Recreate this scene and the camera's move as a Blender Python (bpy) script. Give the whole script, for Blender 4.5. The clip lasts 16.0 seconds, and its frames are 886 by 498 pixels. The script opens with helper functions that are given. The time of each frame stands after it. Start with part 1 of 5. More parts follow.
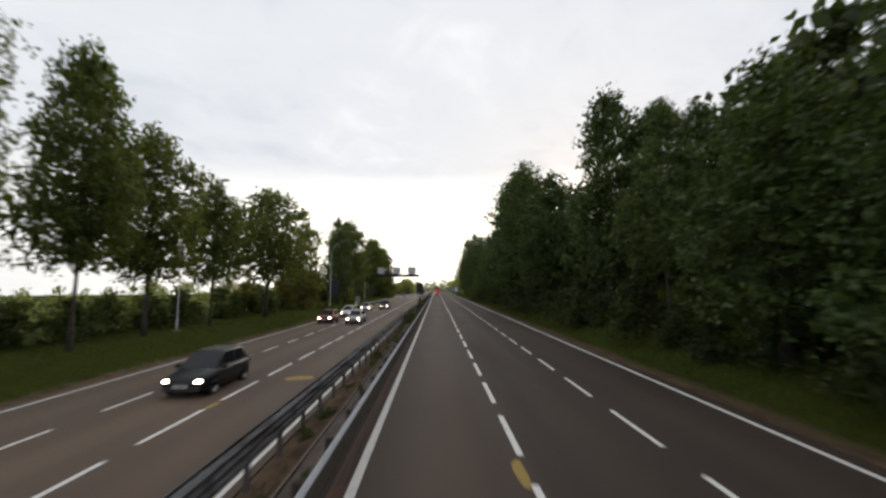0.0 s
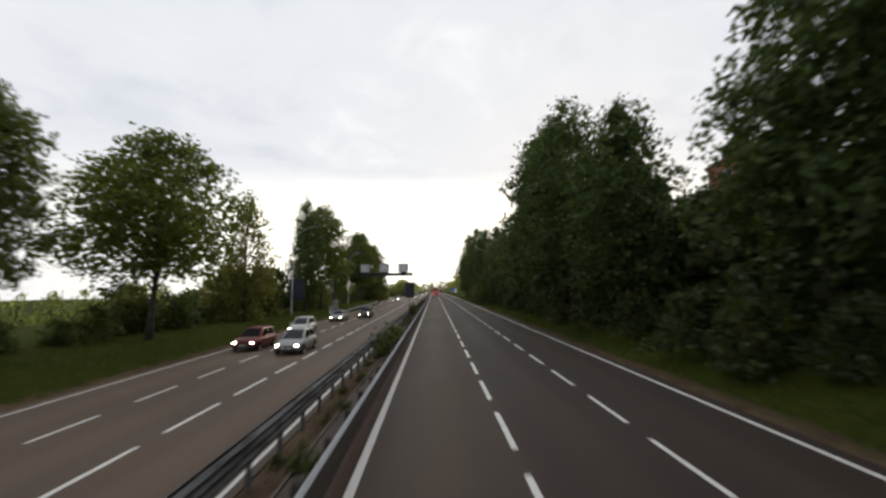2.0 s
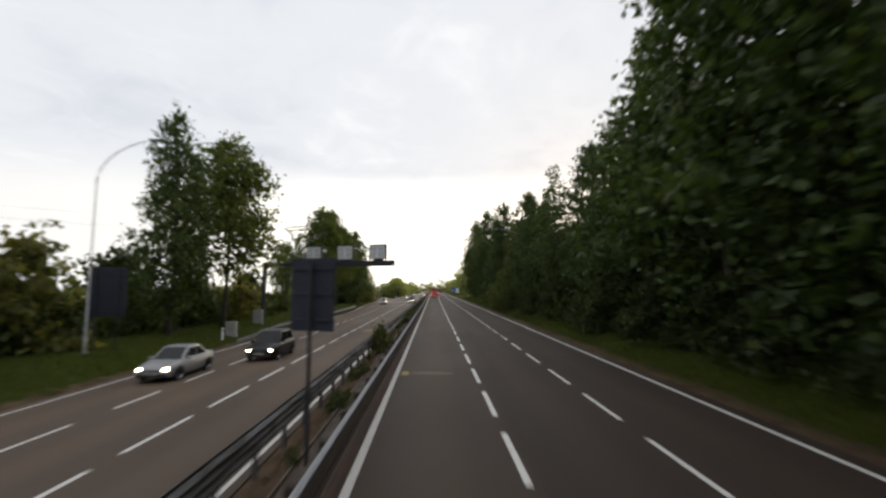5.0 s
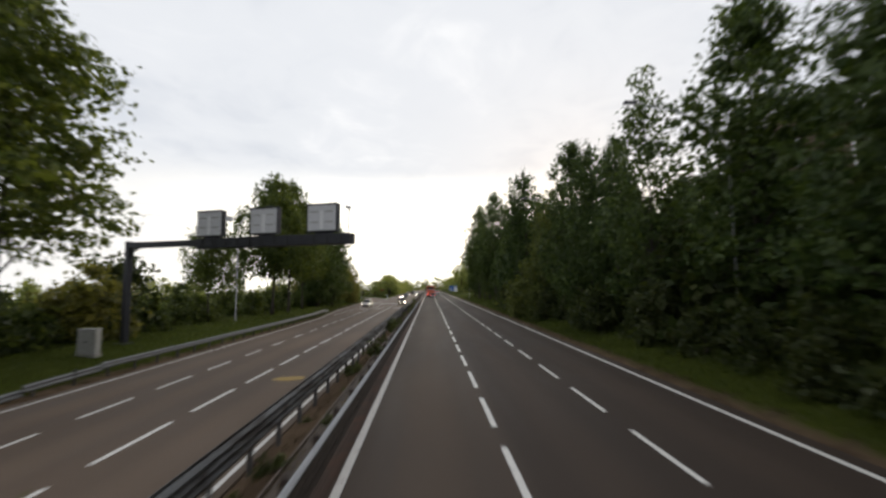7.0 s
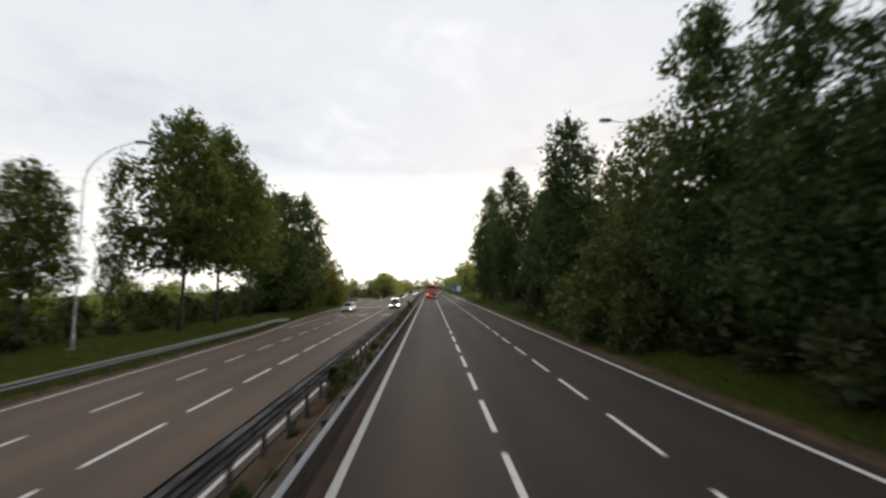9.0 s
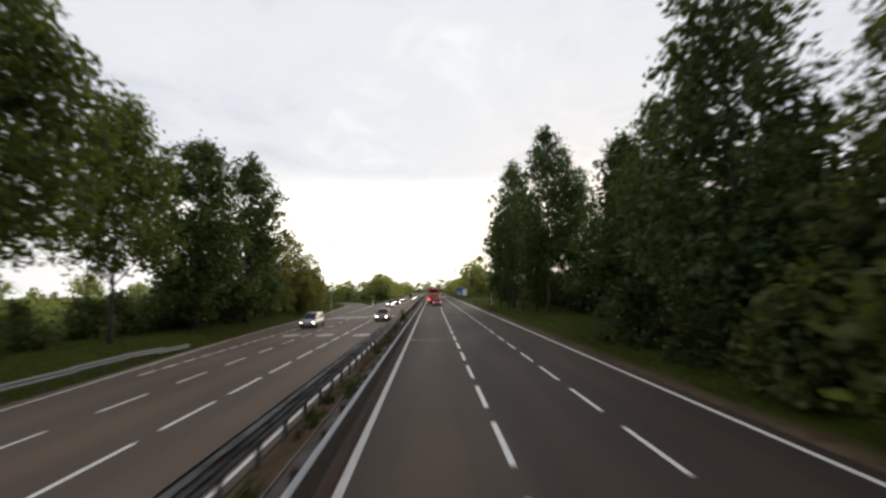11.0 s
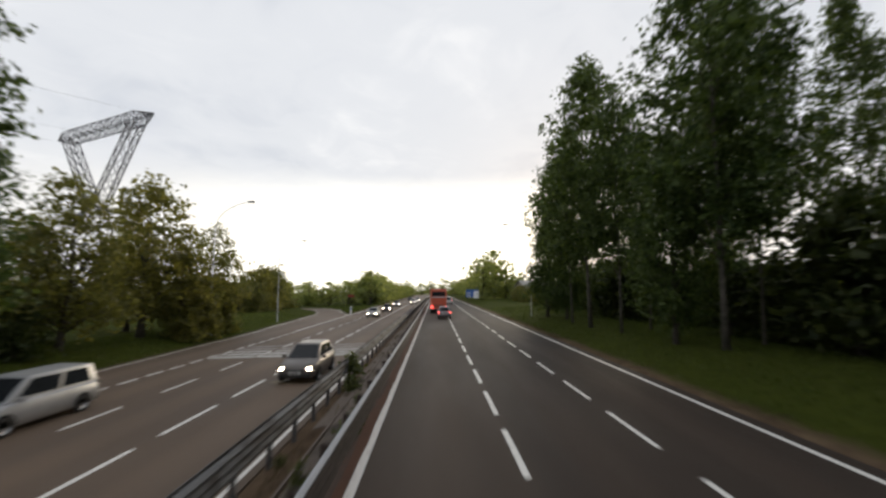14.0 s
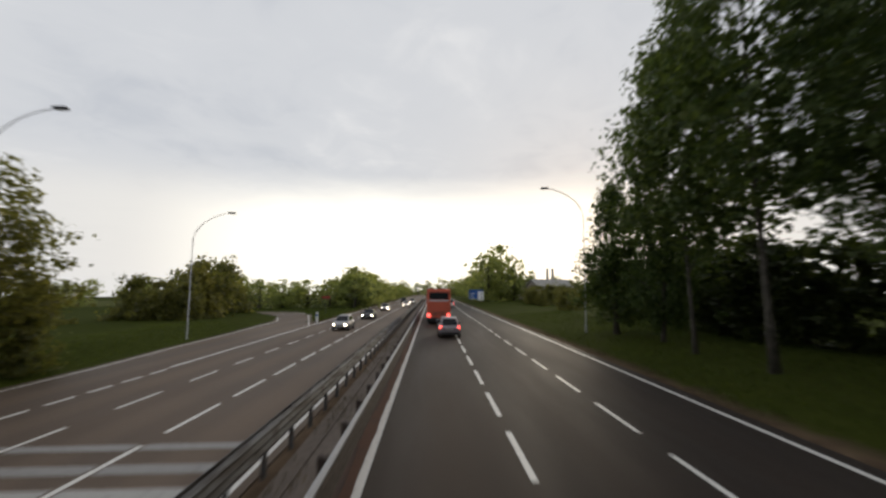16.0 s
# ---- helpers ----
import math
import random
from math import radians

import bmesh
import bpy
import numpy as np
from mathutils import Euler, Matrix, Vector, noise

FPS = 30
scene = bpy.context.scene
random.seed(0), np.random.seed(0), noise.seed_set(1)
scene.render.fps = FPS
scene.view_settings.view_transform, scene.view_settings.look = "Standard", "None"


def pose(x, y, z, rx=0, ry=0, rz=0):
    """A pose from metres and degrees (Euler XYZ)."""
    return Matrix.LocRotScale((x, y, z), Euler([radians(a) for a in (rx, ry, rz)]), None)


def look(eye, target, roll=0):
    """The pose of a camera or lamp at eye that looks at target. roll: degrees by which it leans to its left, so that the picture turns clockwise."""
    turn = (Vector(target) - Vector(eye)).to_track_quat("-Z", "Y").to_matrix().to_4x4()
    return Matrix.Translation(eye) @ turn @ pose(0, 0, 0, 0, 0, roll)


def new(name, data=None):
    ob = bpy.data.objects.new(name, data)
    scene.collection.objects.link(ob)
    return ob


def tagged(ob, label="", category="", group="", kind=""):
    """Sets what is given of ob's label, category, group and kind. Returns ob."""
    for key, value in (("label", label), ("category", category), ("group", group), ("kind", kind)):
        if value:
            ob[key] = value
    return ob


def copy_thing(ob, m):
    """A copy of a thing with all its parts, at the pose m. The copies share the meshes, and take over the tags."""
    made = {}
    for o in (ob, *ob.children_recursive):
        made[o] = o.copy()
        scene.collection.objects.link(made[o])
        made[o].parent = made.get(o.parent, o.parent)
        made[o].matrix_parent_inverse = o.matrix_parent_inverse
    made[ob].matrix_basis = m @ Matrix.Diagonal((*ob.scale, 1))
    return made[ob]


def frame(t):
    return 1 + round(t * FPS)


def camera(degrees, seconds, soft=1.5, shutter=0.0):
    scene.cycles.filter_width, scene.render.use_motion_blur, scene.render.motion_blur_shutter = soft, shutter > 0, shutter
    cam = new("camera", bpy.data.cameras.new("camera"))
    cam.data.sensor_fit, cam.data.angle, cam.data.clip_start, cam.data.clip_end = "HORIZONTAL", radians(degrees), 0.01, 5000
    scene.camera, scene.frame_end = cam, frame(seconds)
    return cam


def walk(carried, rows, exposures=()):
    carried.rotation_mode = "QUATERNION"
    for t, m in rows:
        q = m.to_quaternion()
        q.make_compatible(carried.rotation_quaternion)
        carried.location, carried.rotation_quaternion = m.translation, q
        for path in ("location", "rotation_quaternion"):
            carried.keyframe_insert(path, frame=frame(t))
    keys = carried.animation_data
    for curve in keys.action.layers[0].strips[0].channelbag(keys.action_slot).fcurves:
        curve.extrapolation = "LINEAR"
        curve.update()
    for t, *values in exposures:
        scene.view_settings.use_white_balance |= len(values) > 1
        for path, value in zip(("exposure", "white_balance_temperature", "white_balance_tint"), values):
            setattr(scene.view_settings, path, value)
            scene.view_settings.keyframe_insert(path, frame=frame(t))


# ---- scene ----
# camera: seconds, x, y, z, pitch, roll, yaw
cam = camera(92.0, 16.0, soft=2.65, shutter=0.8)
ROWS = [
    (0.0, 1.46, 0.78, 3.56, 5.13, -0.33, -0.85),
    (0.5, 1.47, 5.65, 3.56, 5.10, 0.00, -0.98),
    (1.0, 1.47, 11.37, 3.56, 5.16, 0.36, -1.15),
    (1.5, 1.48, 16.22, 3.56, 5.22, 0.27, -1.51),
    (2.0, 1.48, 21.59, 3.56, 5.29, 0.12, -1.14),
    (2.5, 1.47, 26.98, 3.56, 4.96, -0.10, -0.71),
    (3.0, 1.47, 32.37, 3.56, 5.10, 0.07, -0.89),
    (5.5, 1.55, 63.77, 3.56, 5.24, 0.14, -1.60),
    (6.0, 1.56, 69.20, 3.56, 5.04, -0.05, -2.22),
    (6.5, 1.58, 74.85, 3.56, 5.10, -0.09, -1.70),
    (7.0, 1.62, 80.42, 3.56, 5.01, 0.24, -1.81),
    (7.5, 1.65, 85.49, 3.56, 5.06, 0.41, -1.47),
    (8.0, 1.68, 91.01, 3.56, 4.73, 0.41, -1.51),
    (8.5, 1.69, 96.73, 3.56, 4.82, 0.17, -1.38),
    (9.0, 1.69, 102.26, 3.56, 4.90, 0.20, -1.74),
    (9.5, 1.67, 107.36, 3.56, 5.01, -0.04, -1.82),
    (10.0, 1.64, 113.35, 3.56, 5.13, -0.15, -1.64),
    (12.5, 1.59, 143.93, 3.56, 5.45, -0.01, -1.23),
    (13.0, 1.57, 149.91, 3.56, 5.33, -0.21, -0.94),
    (13.5, 1.53, 154.92, 3.56, 5.24, -0.07, -1.44),
    (14.0, 1.48, 160.49, 3.56, 5.52, -0.16, -1.07),
    (14.5, 1.45, 165.99, 3.56, 5.41, -0.22, -1.03),
    (15.0, 1.41, 171.51, 3.56, 5.32, -0.16, -1.71),
    (15.5, 1.36, 176.61, 3.56, 5.57, -0.39, -1.80),
    (16.0, 1.29, 182.02, 3.56, 5.56, -0.39, -1.50),
]
walk(cam, [(t, pose(x, y, z, 90 + p, r, w)) for t, x, y, z, p, r, w in ROWS],
     exposures=[(0.0, 0.1), (8.0, 0.12), (12.5, 0.08), (14.5, 0.0), (16.0, -0.25)])

# ---- sky and sun: overcast evening, a bright gap under the cloud deck ahead ----
SUN_EL, SUN_AZ = radians(10), radians(20)
world = bpy.data.worlds.new("sky")
scene.world = world
world.use_nodes = True
wn, wl = world.node_tree.nodes, world.node_tree.links
wn.clear()


def wnode(kind, **sets):
    n = wn.new(kind)
    for k, v in sets.items():
        n.inputs[k].default_value = v
    return n


def wmath(op, a, b=None, clamp=False):
    n = wn.new("ShaderNodeMath")
    n.operation, n.use_clamp = op, clamp
    for i, v in enumerate((a, b)):
        if v is None:
            continue
        if isinstance(v, bpy.types.NodeSocket):
            wl.new(v, n.inputs[i])
        else:
            n.inputs[i].default_value = v
    return n.outputs[0]


def wramp(src, stops, mode="EASE"):
    n = wn.new("ShaderNodeValToRGB")
    n.color_ramp.interpolation = mode
    els = n.color_ramp.elements
    while len(els) < len(stops):
        els.new(0.5)
    for e, (p, c) in zip(els, stops):
        e.position, e.color = p, (*c, 1)
    wl.new(src, n.inputs[0])
    return n.outputs[0]


def wmix(fac, a, b, blend="MIX"):
    n = wn.new("ShaderNodeMix")
    n.data_type, n.blend_type = "RGBA", blend
    for sock, v in ((n.inputs[0], fac), (n.inputs[6], a), (n.inputs[7], b)):
        if isinstance(v, bpy.types.NodeSocket):
            wl.new(v, sock)
        else:
            sock.default_value = v
    return n.outputs[2]


tc = wn.new("ShaderNodeTexCoord")
sep = wn.new("ShaderNodeSeparateXYZ")
wl.new(tc.outputs["Generated"], sep.inputs[0])
sky = wn.new("ShaderNodeTexSky")
sky.sky_type, sky.sun_disc = "NISHITA", False
sky.sun_elevation, sky.sun_rotation = SUN_EL, SUN_AZ
sky.air_density, sky.dust_density = 1.5, 3.0
# cloud deck: direction projected on a flat layer
up = wmath("ADD", wmath("ABSOLUTE", sep.outputs[2]), 0.12)
comb = wn.new("ShaderNodeCombineXYZ")
wl.new(wmath("DIVIDE", sep.outputs[0], up), comb.inputs[0])
wl.new(wmath("DIVIDE", sep.outputs[1], up), comb.inputs[1])
n1 = wnode("ShaderNodeTexNoise", Scale=0.9, Detail=5.0, Roughness=0.5, Distortion=0.6)
n2 = wnode("ShaderNodeTexNoise", Scale=3.2, Detail=4.0, Roughness=0.55, Distortion=1.2)
wl.new(comb.outputs[0], n1.inputs["Vector"])
wl.new(comb.outputs[0], n2.inputs["Vector"])
cloud_v = wmath("ADD", wmath("MULTIPLY", n1.outputs[0], 0.75), wmath("MULTIPLY", n2.outputs[0], 0.25))
deck = wramp(cloud_v, [(0.32, (0.68, 0.71, 0.77)), (0.5, (0.80, 0.82, 0.86)), (0.66, (0.95, 0.955, 0.97))])
ahead = wmath("ADD", wmath("MULTIPLY", sep.outputs[1], 0.5), 0.5, True)
# lower edge of the deck, ragged
edge = wmath("ADD", sep.outputs[2], wmath("MULTIPLY", wmath("SUBTRACT", n1.outputs[0], 0.5), 0.10))
gap = wramp(edge, [(0.0, (1, 1, 1)), (0.15, (1, 1, 1)), (0.27, (0, 0, 0))])
gapf = wmath("MULTIPLY", gap, wramp(ahead, [(0.45, (0.12, 0.12, 0.12)), (0.8, (0.55, 0.55, 0.55)), (0.97, (1, 1, 1))]))
glow = wramp(ahead, [(0.5, (0.86, 0.84, 0.83)), (0.9, (1.06, 1.03, 0.98)), (0.995, (1.75, 1.66, 1.46))])
deck = wmix(1.0, deck, wramp(ahead, [(0.0, (0.72, 0.72, 0.73)), (0.74, (1, 1, 1))], "LINEAR"), "MULTIPLY")
cover = wmix(gapf, deck, glow)
bg1 = wnode("ShaderNodeBackground", Strength=0.1)
wl.new(sky.outputs[0], bg1.inputs[0])
bg2 = wnode("ShaderNodeBackground", Strength=1.0)
wl.new(cover, bg2.inputs[0])
mixw = wnode("ShaderNodeMixShader", Fac=0.95)
wl.new(bg1.outputs[0], mixw.inputs[1])
wl.new(bg2.outputs[0], mixw.inputs[2])
wout = wn.new("ShaderNodeOutputWorld")
wl.new(mixw.outputs[0], wout.inputs[0])

sun = new("sun", bpy.data.lights.new("sun", "SUN"))
sun.data.energy, sun.data.angle, sun.data.color = 0.9, radians(16), (1.0, 0.84, 0.62)
sun.matrix_basis = look((0, 0, 50), (-50 * math.sin(SUN_AZ), -50 * math.cos(SUN_AZ), 50 - 50 * math.tan(SUN_EL)))


# ---- materials ----
def material(name):
    m = bpy.data.materials.new(name)
    m.use_nodes = True
    return m, m.node_tree.nodes, m.node_tree.links, m.node_tree.nodes["Principled BSDF"]


def ramp(nodes, links, src, stops):
    n = nodes.new("ShaderNodeValToRGB")
    els = n.color_ramp.elements
    while len(els) < len(stops):
        els.new(0.5)
    for e, (p, c) in zip(els, stops):
        e.position, e.color = p, (*c, 1)
    links.new(src, n.inputs[0])
    return n.outputs[0]


def noise_tex(nodes, links, scale, detail=6.0, rough=0.6, stretch=None, coord="Object", seed=0.0):
    c = nodes.new("ShaderNodeTexCoord")
    mp = nodes.new("ShaderNodeMapping")
    mp.inputs["Location"].default_value = (seed, seed * 0.7, 0)
    if stretch:
        mp.inputs["Scale"].default_value = stretch
    links.new(c.outputs[coord], mp.inputs[0])
    n = nodes.new("ShaderNodeTexNoise")
    n.inputs["Scale"].default_value, n.inputs["Detail"].default_value, n.inputs["Roughness"].default_value = scale, detail, rough
    links.new(mp.outputs[0], n.inputs["Vector"])
    return n.outputs[0]


def mixc(nodes, links, fac, a, b, blend="MIX"):
    n = nodes.new("ShaderNodeMix")
    n.data_type, n.blend_type = "RGBA", blend
    for sock, v in ((n.inputs[0], fac), (n.inputs[6], a), (n.inputs[7], b)):
        if isinstance(v, bpy.types.NodeSocket):
            links.new(v, sock)
        elif isinstance(v, tuple):
            sock.default_value = (*v, 1)
        else:
            sock.default_value = v
    return n.outputs[2]


def bump(nodes, links, bsdf, height, strength, dist):
    b = nodes.new("ShaderNodeBump")
    b.inputs["Strength"].default_value, b.inputs["Distance"].default_value = strength, dist
    links.new(height, b.inputs["Height"])
    links.new(b.outputs[0], bsdf.inputs["Normal"])


def plain(name, dark, light, rough=0.6, metal=0.0, scale=6.0, spec=0.5, relief=0.1):
    """A surface with two scales of variation between two close colours."""
    m, n, l, b = material(name)
    f = n.new("ShaderNodeMath")
    f.operation = "ADD"
    l.new(noise_tex(n, l, scale), f.inputs[0])
    g = n.new("ShaderNodeMath")
    g.operation = "MULTIPLY_ADD"
    l.new(noise_tex(n, l, scale * 9, seed=3.0), g.inputs[0])
    g.inputs[1].default_value, g.inputs[2].default_value = 0.5, -0.25
    l.new(g.outputs[0], f.inputs[1])
    l.new(ramp(n, l, f.outputs[0], [(0.3, dark), (0.7, light)]), b.inputs["Base Color"])
    b.inputs["Roughness"].default_value, b.inputs["Metallic"].default_value = rough, metal
    b.inputs["Specular IOR Level"].default_value = spec
    if relief:
        bump(n, l, b, g.outputs[0], relief, 0.01)
    return m


def asphalt(name, lanes, tone=1.0, slow_tone=1.0):
    """Worn asphalt: grain, patches, pale tyre-polished tracks and an oily dark middle in each lane."""
    m, n, l, b = material(name)
    fine = noise_tex(n, l, 45.0, 4.0, 0.7)
    patch = noise_tex(n, l, 0.5, 5.0, 0.6, (1.0, 0.12, 1.0))
    big = noise_tex(n, l, 0.08, 3.0, 0.5)
    c = n.new("ShaderNodeTexCoord")
    sx = n.new("ShaderNodeSeparateXYZ")
    l.new(c.outputs["Object"], sx.inputs[0])
    wave = n.new("ShaderNodeMath")
    wave.operation = "MULTIPLY_ADD"
    l.new(sx.outputs[0], wave.inputs[0])
    wave.inputs[1].default_value, wave.inputs[2].default_value = 2 * math.pi / lanes[1], -2 * math.pi * lanes[0] / lanes[1]
    cos = n.new("ShaderNodeMath")
    cos.operation = "COSINE"
    l.new(wave.outputs[0], cos.inputs[0])
    base = ramp(n, l, patch, [(0.3, (0.066 * tone, 0.051 * tone, 0.043 * tone)), (0.7, (0.101 * tone, 0.079 * tone, 0.066 * tone))])
    base = mixc(n, l, 0.35, base, ramp(n, l, big, [(0.35, (0.058 * tone, 0.045 * tone, 0.037 * tone)), (0.65, (0.117 * tone, 0.091 * tone, 0.074 * tone))]))
    lane = ramp(n, l, cos.outputs[0], [(0.0, (0.91, 0.91, 0.92)), (0.9, (1.09, 1.08, 1.07))])
    base = mixc(n, l, 1.0, base, lane, "MULTIPLY")
    base = mixc(n, l, 1.0, base, (1.07, 0.985, 0.855), "MULTIPLY")
    if slow_tone != 1.0:
        # the two slower lanes take a darker, slightly bluer tone past a ragged line
        lane_side = n.new("ShaderNodeMath")
        lane_side.operation = "MULTIPLY_ADD"
        l.new(patch, lane_side.inputs[0])
        lane_side.inputs[1].default_value = 0.5
        l.new(sx.outputs[0], lane_side.inputs[2])
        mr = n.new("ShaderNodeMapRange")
        l.new(lane_side.outputs[0], mr.inputs[0])
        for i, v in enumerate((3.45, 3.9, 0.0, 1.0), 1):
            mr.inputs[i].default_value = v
        base = mixc(n, l, mr.outputs[0], base, mixc(n, l, 1.0, base, (slow_tone, slow_tone, slow_tone * 1.03), "MULTIPLY"))
    if slow_tone != 1.0:
        # tree shade and dimness further along, put into the asphalt colour as darkening
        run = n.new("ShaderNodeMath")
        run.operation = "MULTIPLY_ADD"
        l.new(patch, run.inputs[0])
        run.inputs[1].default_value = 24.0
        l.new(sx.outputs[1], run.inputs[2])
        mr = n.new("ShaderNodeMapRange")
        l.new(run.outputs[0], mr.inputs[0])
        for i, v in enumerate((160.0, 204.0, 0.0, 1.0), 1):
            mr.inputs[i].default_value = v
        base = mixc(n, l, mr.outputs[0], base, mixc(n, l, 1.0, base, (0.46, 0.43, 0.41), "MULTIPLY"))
    base = mixc(n, l, 0.6, base, ramp(n, l, fine, [(0.3, (0.7, 0.7, 0.7)), (0.7, (1.3, 1.3, 1.3))]), "MULTIPLY")
    l.new(base, b.inputs["Base Color"])
    l.new(ramp(n, l, patch, [(0.3, (0.64, 0.64, 0.64)), (0.7, (0.80, 0.80, 0.80))]), b.inputs["Roughness"])
    b.inputs["Specular IOR Level"].default_value = 0.24
    bump(n, l, b, fine, 0.35, 0.01)
    return m


def leaf_material(name, dark, light, glow, thin=0.4):
    m, n, l, b = material(name)
    geo = n.new("ShaderNodeNewGeometry")
    oi = n.new("ShaderNodeObjectInfo")
    mid = tuple((a + c) / 2 for a, c in zip(dark, light))
    col = ramp(n, l, geo.outputs["Random Per Island"], [(0.0, dark), (0.6, mid), (1.0, light)])
    big = noise_tex(n, l, 0.35, 3.0)
    col = mixc(n, l, 0.6, col, ramp(n, l, big, [(0.3, (0.7, 0.72, 0.7)), (0.7, (1.3, 1.25, 1.2))]), "MULTIPLY")
    col = mixc(n, l, 0.5, col, ramp(n, l, oi.outputs["Random"], [(0.0, (0.75, 0.8, 0.8)), (1.0, (1.25, 1.15, 0.95))]), "MULTIPLY")
    l.new(col, b.inputs["Base Color"])
    b.inputs["Roughness"].default_value = 0.55
    b.inputs["Specular IOR Level"].default_value = 0.3
    tr = n.new("ShaderNodeBsdfTranslucent")
    l.new(mixc(n, l, 1.0, col, glow, "MULTIPLY"), tr.inputs[0])
    mx = n.new("ShaderNodeMixShader")
    mx.inputs[0].default_value = thin
    l.new(b.outputs[0], mx.inputs[1])
    l.new(tr.outputs[0], mx.inputs[2])
    l.new(mx.outputs[0], n["Material Output"].inputs[0])
    return m


def lamp_glow(name, color, strength):
    m, n, l, b = material(name)
    b.inputs["Base Color"].default_value = (*color, 1)
    b.inputs["Emission Color"].default_value = (*color, 1)
    b.inputs["Emission Strength"].default_value = strength
    b.inputs["Roughness"].default_value = 0.2
    return m


def ground_material():
    """Grass with bare brown soil beside the roads and in the median."""
    m, n, l, b = material("verge_ground")
    big, mid, fine = noise_tex(n, l, 0.12, 4.0), noise_tex(n, l, 1.3, 5.0, seed=5.0), noise_tex(n, l, 14.0, 4.0, 0.7)
    grass = ramp(n, l, big, [(0.3, (0.030, 0.046, 0.007)), (0.7, (0.050, 0.069, 0.011))])
    grass = mixc(n, l, 0.55, grass, ramp(n, l, mid, [(0.25, (0.023, 0.029, 0.006)), (0.75, (0.060, 0.063, 0.013))]))
    soil = ramp(n, l, mid, [(0.3, (0.066, 0.045, 0.030)), (0.7, (0.150, 0.106, 0.070))])
    c = n.new("ShaderNodeTexCoord")
    sx = n.new("ShaderNodeSeparateXYZ")
    l.new(c.outputs["Object"], sx.inputs[0])
    wob = n.new("ShaderNodeMath")
    wob.operation = "MULTIPLY_ADD"
    l.new(mid, wob.inputs[0])
    wob.inputs[1].default_value = 1.6
    l.new(sx.outputs[0], wob.inputs[2])
    mr = n.new("ShaderNodeMapRange")
    l.new(wob.outputs[0], mr.inputs[0])
    for i, v in enumerate((-40.0, 40.0, 0.0, 1.0), 1):
        mr.inputs[i].default_value = v
    one, zero = (1, 1, 1), (0, 0, 0)
    at = lambda x: (x + 40.8) / 80
    bare = ramp(n, l, mr.outputs[0], [(at(-15.2), zero), (at(-14.8), one), (at(-0.1), one), (at(11.6), one), (at(12.3), zero)])
    # a mown pale green field far out on the oncoming side
    mf = n.new("ShaderNodeMapRange")
    l.new(sx.outputs[0], mf.inputs[0])
    for i, v in enumerate((-160.0, -60.0, 0.0, 1.0), 1):
        mf.inputs[i].default_value = v
    mown = ramp(n, l, mf.outputs[0], [(0.28, zero), (0.30, one), (0.72, one), (0.75, zero)])
    grass = mixc(n, l, mown, grass, (0.080, 0.088, 0.030))
    l.new(mixc(n, l, bare, grass, soil), b.inputs["Base Color"])
    b.inputs["Roughness"].default_value = 1.0
    b.inputs["Specular IOR Level"].default_value = 0.02
    bump(n, l, b, fine, 0.6, 0.06)
    return m


def worn_paint(name, color, worn):
    m, n, l, b = material(name)
    wear = noise_tex(n, l, 5.0, 8.0, 0.75)
    l.new(ramp(n, l, wear, [(0.30, worn), (0.46, color), (1.0, color)]), b.inputs["Base Color"])
    b.inputs["Roughness"].default_value = 0.6
    return m


def galvanised(name, tint=1.0, rust=0.5, metal=0.15, rough=0.75, stain=(0.09, 0.05, 0.03)):
    m, n, l, b = material(name)
    streak = noise_tex(n, l, 3.0, 6.0, 0.65, (1, 0.25, 2.0))
    fine = noise_tex(n, l, 20.0, 4.0)
    steel = ramp(n, l, fine, [(0.3, (0.20 * tint, 0.205 * tint, 0.215 * tint)), (0.7, (0.34 * tint, 0.345 * tint, 0.35 * tint))])
    l.new(mixc(n, l, ramp(n, l, streak, [(rust, (0, 0, 0)), (rust + 0.18, (1, 1, 1))]), steel, stain), b.inputs["Base Color"])
    b.inputs["Metallic"].default_value, b.inputs["Roughness"].default_value = metal, rough
    b.inputs["Specular IOR Level"].default_value = 0.25
    return m


def brick_material():
    m, n, l, b = material("red_brick")
    br = n.new("ShaderNodeTexBrick")
    c = n.new("ShaderNodeTexCoord")
    l.new(c.outputs["Object"], br.inputs["Vector"])
    for k, v in (("Color1", (0.42, 0.12, 0.05, 1)), ("Color2", (0.32, 0.09, 0.04, 1)), ("Mortar", (0.2, 0.14, 0.11, 1)), ("Scale", 4.0), ("Mortar Size", 0.006)):
        br.inputs[k].default_value = v
    l.new(br.outputs[0], b.inputs["Base Color"])
    b.inputs["Roughness"].default_value = 0.9
    return m


def car_paint(name, color):
    m, n, l, b = material(name)
    dirt = noise_tex(n, l, 2.0, 5.0)
    l.new(ramp(n, l, dirt, [(0.35, color), (0.8, tuple(0.8 * c + 0.012 for c in color))]), b.inputs["Base Color"])
    b.inputs["Metallic"].default_value, b.inputs["Roughness"].default_value = 0.3, 0.38
    b.inputs["Coat Weight"].default_value = 0.1
    b.inputs["Specular IOR Level"].default_value = 0.3
    return m


